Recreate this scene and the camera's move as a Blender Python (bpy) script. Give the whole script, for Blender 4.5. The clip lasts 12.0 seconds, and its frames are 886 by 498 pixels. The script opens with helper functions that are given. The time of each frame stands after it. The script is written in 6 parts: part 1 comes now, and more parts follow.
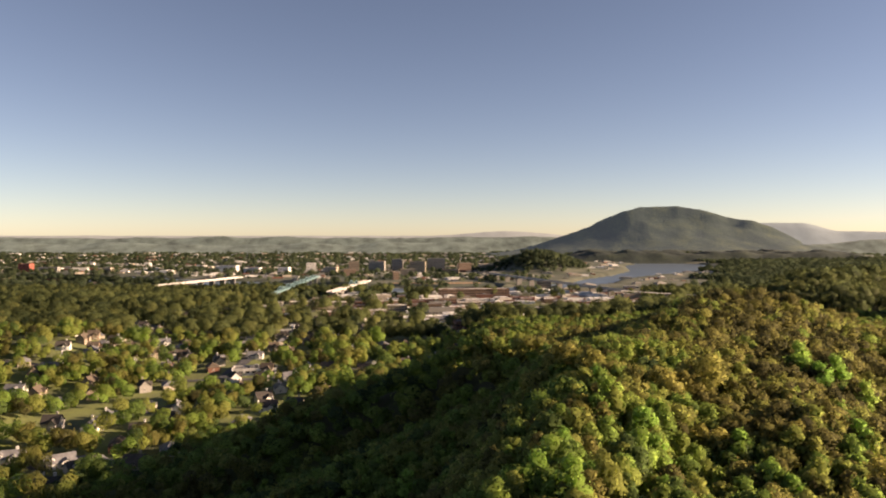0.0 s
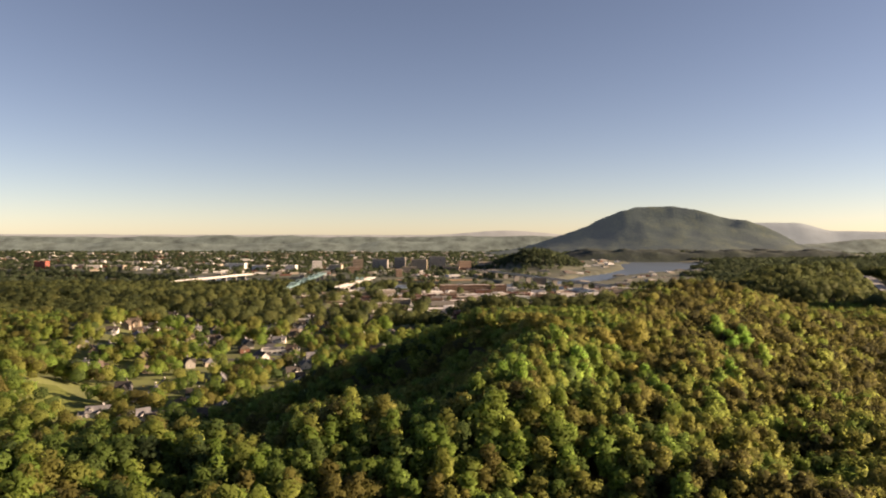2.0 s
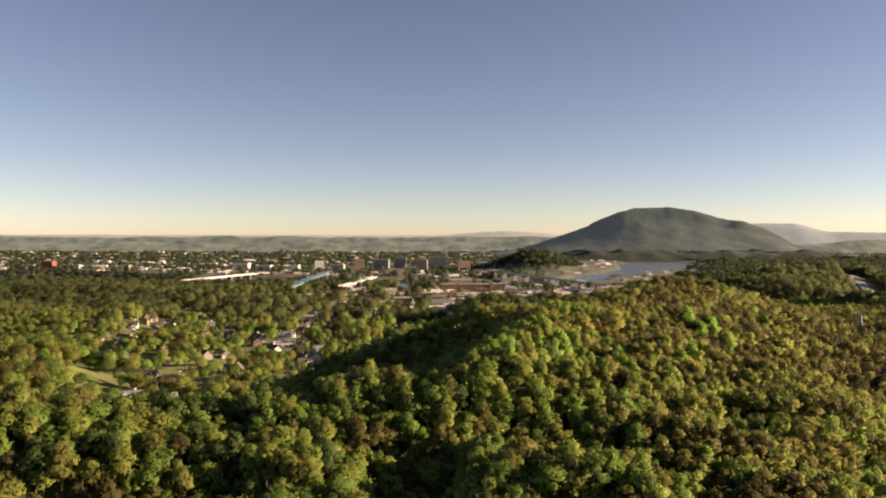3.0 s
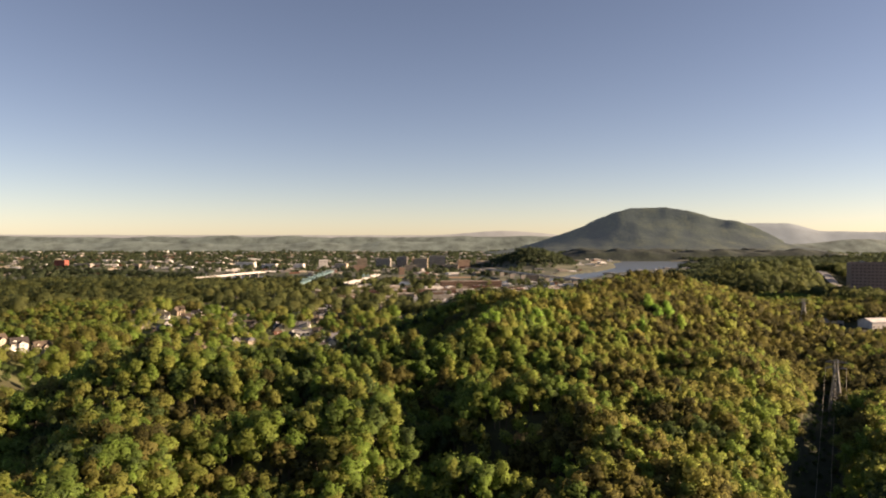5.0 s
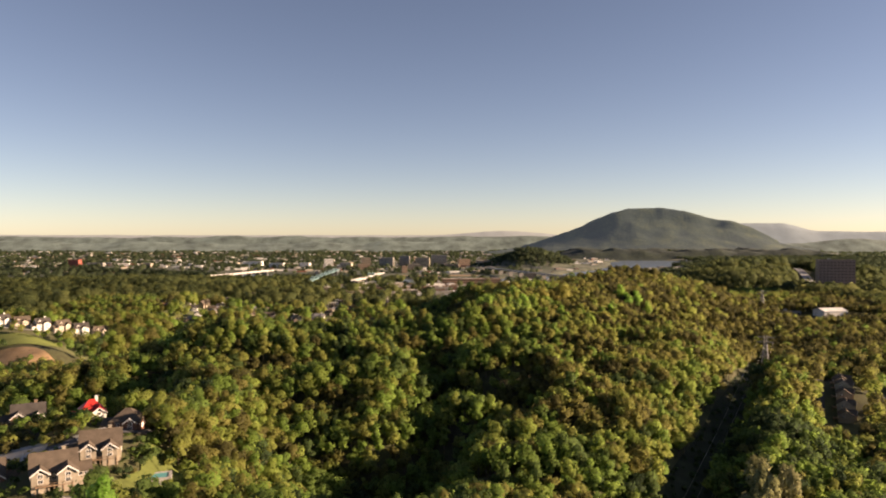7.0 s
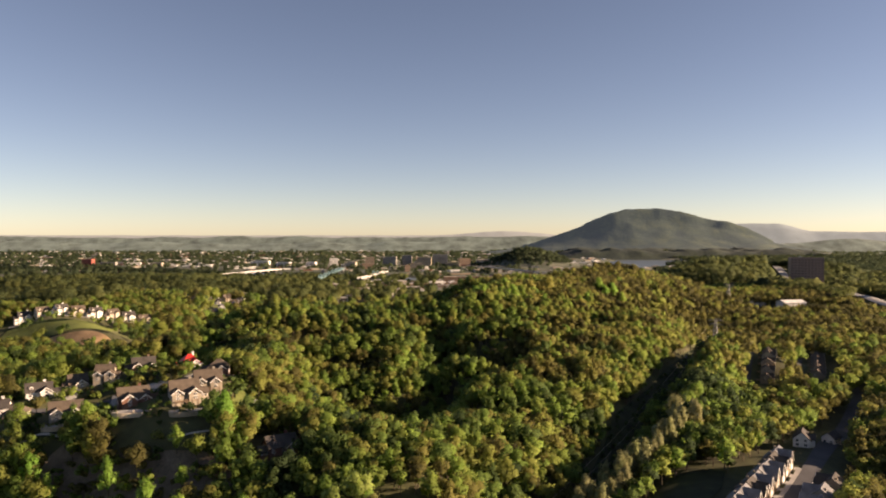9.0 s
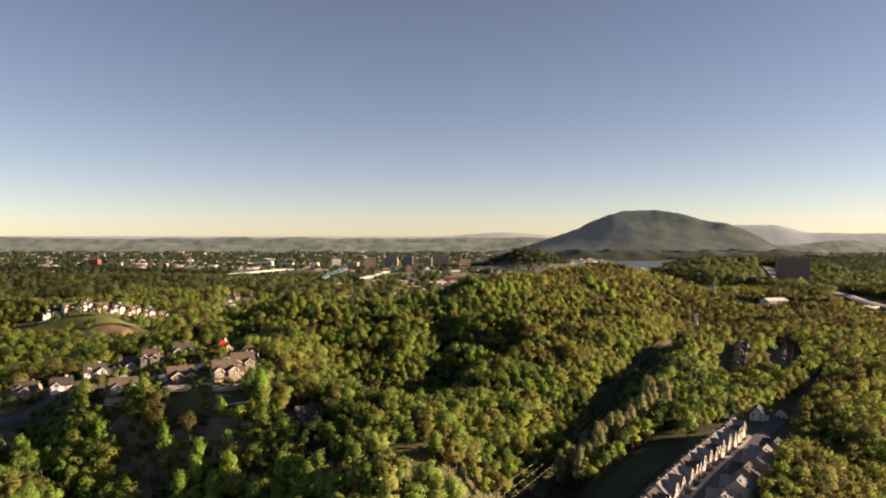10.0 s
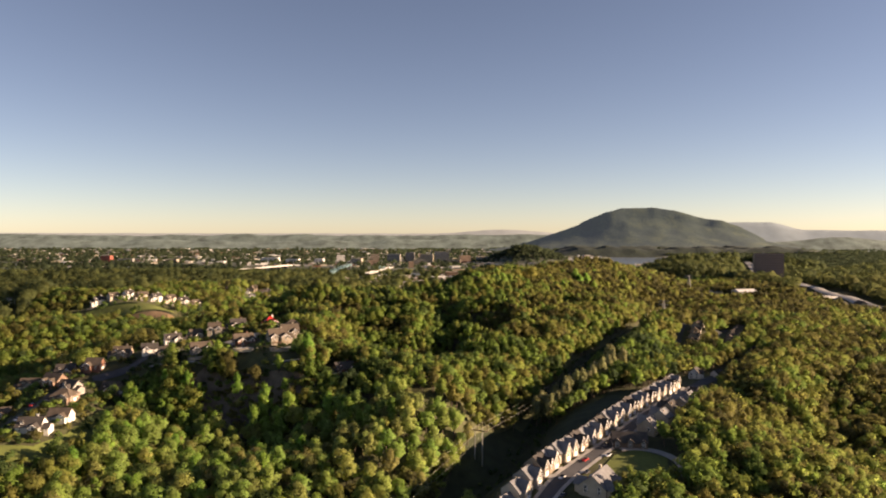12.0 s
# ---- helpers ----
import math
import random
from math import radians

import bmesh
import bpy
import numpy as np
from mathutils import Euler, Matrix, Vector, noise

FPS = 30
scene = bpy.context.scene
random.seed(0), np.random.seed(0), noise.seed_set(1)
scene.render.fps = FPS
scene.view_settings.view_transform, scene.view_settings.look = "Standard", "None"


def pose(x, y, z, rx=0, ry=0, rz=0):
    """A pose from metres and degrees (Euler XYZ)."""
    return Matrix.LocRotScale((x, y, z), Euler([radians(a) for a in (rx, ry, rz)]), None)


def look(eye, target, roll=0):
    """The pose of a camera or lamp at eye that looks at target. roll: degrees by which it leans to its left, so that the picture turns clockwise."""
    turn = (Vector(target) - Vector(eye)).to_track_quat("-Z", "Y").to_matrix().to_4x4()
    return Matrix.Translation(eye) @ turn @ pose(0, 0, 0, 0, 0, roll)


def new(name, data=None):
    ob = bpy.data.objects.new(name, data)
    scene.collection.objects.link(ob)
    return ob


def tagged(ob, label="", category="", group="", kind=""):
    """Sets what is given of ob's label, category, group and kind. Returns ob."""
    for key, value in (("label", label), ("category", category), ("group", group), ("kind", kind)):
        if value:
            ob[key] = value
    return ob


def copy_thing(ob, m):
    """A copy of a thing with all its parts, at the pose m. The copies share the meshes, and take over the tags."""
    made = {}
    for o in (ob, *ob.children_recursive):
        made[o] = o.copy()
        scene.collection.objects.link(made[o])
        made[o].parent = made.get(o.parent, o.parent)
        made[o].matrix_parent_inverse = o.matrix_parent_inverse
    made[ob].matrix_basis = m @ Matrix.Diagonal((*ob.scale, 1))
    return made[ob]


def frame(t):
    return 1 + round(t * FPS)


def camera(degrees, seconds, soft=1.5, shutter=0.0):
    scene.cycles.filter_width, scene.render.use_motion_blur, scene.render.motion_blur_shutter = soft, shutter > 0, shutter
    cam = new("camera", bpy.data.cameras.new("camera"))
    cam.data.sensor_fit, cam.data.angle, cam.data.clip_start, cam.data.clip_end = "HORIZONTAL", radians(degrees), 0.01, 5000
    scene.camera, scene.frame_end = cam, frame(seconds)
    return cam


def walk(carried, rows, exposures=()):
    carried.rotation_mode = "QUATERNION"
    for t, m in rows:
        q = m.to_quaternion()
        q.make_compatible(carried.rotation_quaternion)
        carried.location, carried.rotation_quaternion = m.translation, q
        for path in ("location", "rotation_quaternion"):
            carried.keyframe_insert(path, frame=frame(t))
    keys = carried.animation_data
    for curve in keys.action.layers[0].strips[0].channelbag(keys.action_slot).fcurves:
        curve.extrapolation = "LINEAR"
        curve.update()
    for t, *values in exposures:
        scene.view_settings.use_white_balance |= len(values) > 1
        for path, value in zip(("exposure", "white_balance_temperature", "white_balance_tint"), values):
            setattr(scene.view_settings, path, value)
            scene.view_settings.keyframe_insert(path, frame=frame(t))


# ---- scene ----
cam = camera(65.0, 12.0, soft=2.0)
METRES, EYE, TILT, LEAN, TURN = 440.0, 110.0, -1.25, 0.0, 0.0
ROWS = [
    (0.0, 0.00000, 0.0000, 0.00000, 0.000, 0.000, -0.00),
    (0.5, -0.00058, -0.0418, -0.00110, 0.017, -0.000, -0.01),
    (1.0, -0.00121, -0.0836, -0.00196, 0.023, -0.029, -0.02),
    (1.5, -0.00144, -0.1246, -0.00300, 0.052, -0.063, -0.08),
    (2.0, -0.00202, -0.1655, -0.00381, 0.046, -0.063, -0.08),
    (2.5, -0.00271, -0.2068, -0.00473, 0.069, -0.040, -0.11),
    (3.0, -0.00358, -0.2484, -0.00554, 0.035, -0.017, -0.10),
    (5.0, -0.00692, -0.4079, -0.00934, -0.023, -0.035, -0.05),
    (5.5, -0.00825, -0.4490, -0.01044, 0.017, 0.023, -0.10),
    (6.0, -0.00911, -0.4901, -0.01148, 0.052, -0.035, -0.12),
    (6.5, -0.00975, -0.5304, -0.01246, 0.069, -0.069, -0.05),
    (7.0, -0.01061, -0.5707, -0.01332, 0.040, -0.029, -0.02),
    (9.0, -0.01240, -0.7371, -0.01776, 0.121, -0.006, -0.01),
    (9.5, -0.01321, -0.7794, -0.01863, 0.121, 0.058, 0.01),
    (10.0, -0.01436, -0.8233, -0.01949, 0.138, 0.092, -0.05),
    (10.5, -0.01528, -0.8674, -0.02047, 0.173, 0.040, -0.08),
    (11.0, -0.01603, -0.9115, -0.02145, 0.167, -0.046, -0.07),
    (11.5, -0.01638, -0.9551, -0.02226, 0.127, -0.121, 0.02),
    (12.0, -0.01741, -0.9987, -0.02312, 0.185, -0.156, -0.07),
]
walk(cam, [(t, pose(0, 0, EYE, TILT, LEAN, TURN) @ pose(METRES * x, METRES * y, METRES * z, 90 + pitch, roll, yaw)) for t, x, y, z, yaw, pitch, roll in ROWS],
     exposures=((0.0, 1.51, 9750, 27), (12.0, 1.51, 9750, 27)))

# ---- light ----
SUN_EL, SUN_AZ = 16.0, 90.0          # degrees above the horizon; degrees clockwise from +y
world = bpy.data.worlds.new("sky")
scene.world = world
world.use_nodes = True
wn, wl = world.node_tree.nodes, world.node_tree.links
sky = wn.new("ShaderNodeTexSky")
sky.sky_type = "NISHITA"
sky.sun_disc = False
sky.sun_elevation, sky.sun_rotation = radians(SUN_EL), radians(SUN_AZ)
sky.altitude, sky.air_density, sky.dust_density, sky.ozone_density = 900, 0.72, 0.34, 2.9
wl.new(sky.outputs[0], wn["Background"].inputs[0])
wn["Background"].inputs[1].default_value = 0.055
sun = new("sun", bpy.data.lights.new("sun", "SUN"))
sun.data.energy, sun.data.angle, sun.data.color = 4.5, radians(0.6), (1.0, 0.92, 0.80)
se, sa = radians(SUN_EL), radians(SUN_AZ)
SUNWARD = Vector((math.sin(sa) * math.cos(se), math.cos(sa) * math.cos(se), math.sin(se)))
sun.matrix_world = look((800, 0, 600), Vector((800, 0, 600)) - SUNWARD)


# ---- materials ----
def material(name, colour, rough=0.8, metal=0.0, vary=0.25, size=4.0, fine=0.0, bump=0.0, ramp=None, spec=0.3):
    """A surface whose colour varies at two scales; ramp: colours to run through in place of one."""
    m = bpy.data.materials.new(name)
    m.use_nodes = True
    n, l = m.node_tree.nodes, m.node_tree.links
    b = n["Principled BSDF"]
    b.inputs["Roughness"].default_value, b.inputs["Metallic"].default_value = rough, metal
    b.inputs["Specular IOR Level"].default_value = spec
    tc = n.new("ShaderNodeNewGeometry")
    big, small = n.new("ShaderNodeTexNoise"), n.new("ShaderNodeTexNoise")
    big.inputs["Scale"].default_value, big.inputs["Detail"].default_value = 1 / size, 4
    small.inputs["Scale"].default_value, small.inputs["Detail"].default_value = 1 / (fine or size / 9), 3
    for t in (big, small):
        l.new(tc.outputs["Position"], t.inputs["Vector"])
    add = n.new("ShaderNodeMath")
    add.operation = "MULTIPLY_ADD"
    l.new(small.outputs[0], add.inputs[0])
    add.inputs[1].default_value = 0.45
    l.new(big.outputs[0], add.inputs[2])
    cr = n.new("ShaderNodeValToRGB")
    l.new(add.outputs[0], cr.inputs[0])
    cols = ramp or [[c * (1 - vary) for c in colour], [min(1, c * (1 + vary)) for c in colour]]
    el = cr.color_ramp.elements
    while len(el) < len(cols):
        el.new(0.5)
    for i, c in enumerate(cols):
        el[i].position = 0.48 + 0.5 * i / (len(cols) - 1)
        el[i].color = (*c, 1)
    l.new(cr.outputs[0], b.inputs["Base Color"])
    if bump:
        bp = n.new("ShaderNodeBump")
        bp.inputs["Strength"].default_value, bp.inputs["Distance"].default_value = 0.8, bump
        l.new(add.outputs[0], bp.inputs["Height"])
        l.new(bp.outputs[0], b.inputs["Normal"])
    return m


SPECIES = [(0.060, 0.098, 0.042), (0.119, 0.184, 0.056), (0.195, 0.308, 0.070), (0.266, 0.306, 0.082),
           (0.210, 0.200, 0.064), (0.138, 0.132, 0.050), (0.086, 0.086, 0.038)]
TOWN_GREENS = [(0.071, 0.096, 0.043), (0.119, 0.144, 0.054), (0.173, 0.183, 0.065)]
LIMES = [(0.299, 0.400, 0.112), (0.241, 0.400, 0.109), (0.388, 0.400, 0.132), (0.275, 0.423, 0.116), (0.340, 0.313, 0.127), (0.252, 0.279, 0.102), (0.264, 0.412, 0.111)]
FAR_GREENS = [(0.055, 0.080, 0.045), (0.085, 0.112, 0.055), (0.125, 0.142, 0.065)]


def foliage(name, by_object, palette, through_light=0.66, relief=0.3, thin=0.47):
    """Leaves: one colour of the spring wood per tree, some light passing through."""
    m = bpy.data.materials.new(name)
    m.use_nodes = True
    n, l = m.node_tree.nodes, m.node_tree.links
    b, out = n["Principled BSDF"], n["Material Output"]
    if by_object:
        src = n.new("ShaderNodeObjectInfo").outputs["Random"]
    else:
        at = n.new("ShaderNodeAttribute")
        at.attribute_name = "species"
        src = at.outputs["Fac"]
    cr = n.new("ShaderNodeValToRGB")
    el = cr.color_ramp.elements
    while len(el) < len(palette):
        el.new(0.5)
    for i, c in enumerate(palette):
        el[i].position, el[i].color = i / (len(palette) - 1), (*c, 1)
    l.new(src, cr.inputs[0])
    geo = n.new("ShaderNodeNewGeometry")
    no = n.new("ShaderNodeTexNoise")
    no.inputs["Scale"].default_value, no.inputs["Detail"].default_value = 0.55, 4
    l.new(geo.outputs["Position"], no.inputs["Vector"])
    mr = n.new("ShaderNodeMapRange")
    mr.inputs[1].default_value, mr.inputs[2].default_value = 0.3, 0.7
    mr.inputs[3].default_value, mr.inputs[4].default_value = 0.78, 1.22
    l.new(no.outputs[0], mr.inputs[0])
    isl = n.new("ShaderNodeMapRange")
    isl.inputs[3].default_value, isl.inputs[4].default_value = 0.90, 1.11
    l.new(geo.outputs["Random Per Island"], isl.inputs[0])
    both = n.new("ShaderNodeMath")
    both.operation = "MULTIPLY"
    l.new(mr.outputs[0], both.inputs[0])
    l.new(isl.outputs[0], both.inputs[1])
    mul = n.new("ShaderNodeVectorMath")
    mul.operation = "SCALE"
    l.new(cr.outputs[0], mul.inputs[0])
    l.new(both.outputs[0], mul.inputs["Scale"])
    fine = n.new("ShaderNodeTexNoise")
    fine.inputs["Scale"].default_value, fine.inputs["Detail"].default_value = 2.4, 3
    l.new(geo.outputs["Position"], fine.inputs["Vector"])
    bp = n.new("ShaderNodeBump")
    bp.inputs["Strength"].default_value, bp.inputs["Distance"].default_value = relief, 0.5
    l.new(fine.outputs[0], bp.inputs["Height"])
    l.new(bp.outputs[0], b.inputs["Normal"])
    l.new(mul.outputs[0], b.inputs["Base Color"])
    b.inputs["Roughness"].default_value, b.inputs["Specular IOR Level"].default_value = 0.75, 0.15
    tr = n.new("ShaderNodeBsdfTranslucent")
    l.new(mul.outputs[0], tr.inputs[0])
    mx = n.new("ShaderNodeMixShader")
    mx.inputs[0].default_value = through_light
    l.new(b.outputs[0], mx.inputs[1])
    l.new(tr.outputs[0], mx.inputs[2])
    sparse = n.new("ShaderNodeTexNoise")      # young leaves: the crowns are thin and full of small gaps
    sparse.inputs["Scale"].default_value, sparse.inputs["Detail"].default_value = 1.5, 3
    l.new(geo.outputs["Position"], sparse.inputs["Vector"])
    gap = n.new("ShaderNodeMapRange")
    gap.inputs[1].default_value, gap.inputs[2].default_value = thin - 0.03, thin + 0.03
    l.new(sparse.outputs[0], gap.inputs[0])
    clear, leafy = n.new("ShaderNodeBsdfTransparent"), n.new("ShaderNodeMixShader")
    l.new(gap.outputs[0], leafy.inputs[0])
    l.new(clear.outputs[0], leafy.inputs[1])
    l.new(mx.outputs[0], leafy.inputs[2])
    l.new(leafy.outputs[0], out.inputs[0])
    return m


M_LEAF = foliage("spring_leaves", False, SPECIES)
M_LEAF_TOWN = foliage("valley_leaves", False, TOWN_GREENS)
M_LEAF_FAR = foliage("far_bank_leaves", False, FAR_GREENS)
M_LEAF_OWN = foliage("spring_leaves_single", True, LIMES, 0.7)
M_LEAF_LIME = foliage("fresh_lime_leaves", True, [(0.225, 0.430, 0.095), (0.265, 0.435, 0.100), (0.300, 0.430, 0.105)], 0.7)
M_BARK = material("bark", (0.11, 0.085, 0.06), 0.9, size=1.0, bump=0.05)
M_GROUND = material("woodland_floor", (0.06, 0.05, 0.03), 0.95, size=30, fine=3, bump=0.3,
                    ramp=[(0.040, 0.036, 0.022), (0.058, 0.058, 0.028), (0.078, 0.084, 0.036), (0.100, 0.090, 0.050)])
gn, gl = M_GROUND.node_tree.nodes, M_GROUND.node_tree.links
gp = gn.new("ShaderNodeSeparateXYZ")
gl.new(gn.new("ShaderNodeNewGeometry").outputs["Position"], gp.inputs[0])
fy, fz, fm, fx = gn.new("ShaderNodeMapRange"), gn.new("ShaderNodeMapRange"), gn.new("ShaderNodeMath"), gn.new("ShaderNodeMix")
for node, axis, lo, hi in ((fy, "Y", 210, 280), (fz, "Z", 36, 26)):
    node.inputs[1].default_value, node.inputs[2].default_value = lo, hi
    gl.new(gp.outputs[axis], node.inputs[0])
fm.operation = "MULTIPLY"
gl.new(fy.outputs[0], fm.inputs[0])
gl.new(fz.outputs[0], fm.inputs[1])
fx.data_type = "RGBA"
meadow = gn.new("ShaderNodeValToRGB")      # lawns and lots of the valley floor
meadow.color_ramp.elements[0].position, meadow.color_ramp.elements[0].color = 0.50, (0.075, 0.082, 0.045, 1)
meadow.color_ramp.elements[1].position, meadow.color_ramp.elements[1].color = 0.86, (0.150, 0.175, 0.060, 1)
old = gn["Principled BSDF"].inputs["Base Color"].links[0].from_node
gl.new(old.inputs[0].links[0].from_socket, meadow.inputs[0])
far_y, east, f2, f3 = gn.new("ShaderNodeMapRange"), gn.new("ShaderNodeMapRange"), gn.new("ShaderNodeMath"), gn.new("ShaderNodeMath")
for node, axis, lo, hi in ((far_y, "Y", 1250, 850), (east, "X", 330, 180)):
    node.inputs[1].default_value, node.inputs[2].default_value = lo, hi
    gl.new(gp.outputs[axis], node.inputs[0])
for node, first, second in ((f2, fm, far_y), (f3, f2, east)):
    node.operation = "MULTIPLY"
    gl.new(first.outputs[0], node.inputs[0])
    gl.new(second.outputs[0], node.inputs[1])
gl.new(f3.outputs[0], fx.inputs["Factor"])
gl.new(old.outputs[0], fx.inputs[6])
gl.new(meadow.outputs[0], fx.inputs[7])
gl.new(fx.outputs[2], gn["Principled BSDF"].inputs["Base Color"])
# streets, lots and yards of the far city; paler tone paints in distance haze
town_y, far_tone, tx = gn.new("ShaderNodeMapRange"), gn.new("ShaderNodeValToRGB"), gn.new("ShaderNodeMix")
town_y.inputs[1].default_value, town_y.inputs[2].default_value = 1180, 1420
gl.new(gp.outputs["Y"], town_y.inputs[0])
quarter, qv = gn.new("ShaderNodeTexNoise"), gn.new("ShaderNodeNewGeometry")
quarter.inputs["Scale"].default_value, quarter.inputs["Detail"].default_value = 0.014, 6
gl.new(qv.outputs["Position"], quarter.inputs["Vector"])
gl.new(quarter.outputs[0], far_tone.inputs[0])
far_tone.color_ramp.elements[0].position, far_tone.color_ramp.elements[0].color = 0.36, (0.050, 0.066, 0.042, 1)
far_tone.color_ramp.elements[1].position, far_tone.color_ramp.elements[1].color = 0.66, (0.125, 0.130, 0.095, 1)
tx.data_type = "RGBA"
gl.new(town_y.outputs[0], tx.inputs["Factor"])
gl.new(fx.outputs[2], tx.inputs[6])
gl.new(far_tone.outputs[0], tx.inputs[7])
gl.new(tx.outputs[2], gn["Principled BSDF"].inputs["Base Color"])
M_GRASS = material("mown_grass", (0.11, 0.135, 0.035), 0.95, size=14, fine=1.2, vary=0.3, bump=0.05)
M_FARWOOD_HAZE = material("far_woodland", (0.05, 0.06, 0.035), 0.95, size=90, fine=10, bump=5.0,
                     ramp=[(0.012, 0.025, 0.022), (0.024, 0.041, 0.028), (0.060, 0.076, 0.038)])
# faint bluish emission paints distance haze onto the mountain
fb = M_FARWOOD_HAZE.node_tree.nodes["Principled BSDF"]
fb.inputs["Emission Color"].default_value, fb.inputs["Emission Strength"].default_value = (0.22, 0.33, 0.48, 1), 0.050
M_DARKSOIL = material("dark_cleared_soil", (0.135, 0.105, 0.078), 0.95, size=7, fine=0.8, vary=0.5, bump=0.25)
# grass colour that carries the shade of corridor, yard and slope
M_SHADEGRASS = material("dark_rough_grass", (0.030, 0.038, 0.018), 0.95, size=6, fine=0.7, vary=0.4, bump=0.15)
M_WATER = material("river_water", (0.09, 0.12, 0.14), 0.32, size=60, fine=6, bump=0.12, spec=0.6)
M_ASPHALT = material("asphalt", (0.07, 0.07, 0.075), 0.9, size=9, fine=0.6)
M_CONCRETE = material("concrete", (0.34, 0.325, 0.30), 0.85, size=8, fine=0.7)


# ---- mesh helpers ----
def part(name, bm, mat, parent=None, label=""):
    me = bpy.data.meshes.new(name)
    bm.to_mesh(me)
    bm.free()
    for m in (mat if isinstance(mat, (list, tuple)) else [mat]):
        me.materials.append(m)
    ob = new(name, me)
    ob.parent = parent
    if label:
        ob["label"] = label
    return ob


def raw(name, verts, faces, mat, attr=None, smooth=False, normals=None):
    """A mesh object from numpy arrays: vertices, and faces that all have as many corners."""
    me = bpy.data.meshes.new(name)
    k = faces.shape[1]
    me.vertices.add(len(verts))
    me.vertices.foreach_set("co", np.ascontiguousarray(verts, dtype=np.float32).ravel())
    me.loops.add(faces.size)
    me.loops.foreach_set("vertex_index", np.ascontiguousarray(faces, dtype=np.int32).ravel())
    me.polygons.add(len(faces))
    me.polygons.foreach_set("loop_start", np.arange(0, faces.size, k, dtype=np.int32))
    me.polygons.foreach_set("use_smooth", np.full(len(faces), smooth))
    if attr is not None:
        a = me.attributes.new("species", "FLOAT", "POINT")
        a.data.foreach_set("value", attr.astype(np.float32))
    me.materials.append(mat)
    me.update(calc_edges=True)
    if normals is not None:
        me.normals_split_custom_set_from_vertices(np.ascontiguousarray(normals, dtype=np.float32))
    return new(name, me)


# ---- the lie of the land ----
def line_dist(X, Y, pts):
    """Distance of each place to a line of (x, y, v), and v at the nearest point of it."""
    best, val = np.full(np.shape(X), 1e9), np.zeros(np.shape(X))
    for (ax, ay, av), (bx, by, bv) in zip(pts[:-1], pts[1:]):
        dx, dy = bx - ax, by - ay
        s = np.clip(((X - ax) * dx + (Y - ay) * dy) / (dx * dx + dy * dy), 0, 1)
        d = np.hypot(X - ax - s * dx, Y - ay - s * dy)
        near = d < best
        best, val = np.where(near, d, best), np.where(near, av + s * (bv - av), val)
    return best, val


def step(a, b, v):
    t = np.clip((v - a) / (b - a), 0, 1)
    return t * t * (3 - 2 * t)


def wobble(X, Y, size, seed):
    """A smooth, uneven field between about -1 and 1."""
    r = np.random.default_rng(seed)
    z = 0
    for i in range(7):
        a, ph, k = r.uniform(0, 6.28), r.uniform(0, 6.28), (1 + 0.45 * i) * 6.28 / size
        z = z + np.sin((X * math.cos(a) + Y * math.sin(a)) * k + ph) / (1 + 0.5 * i)
    return z / 2.2


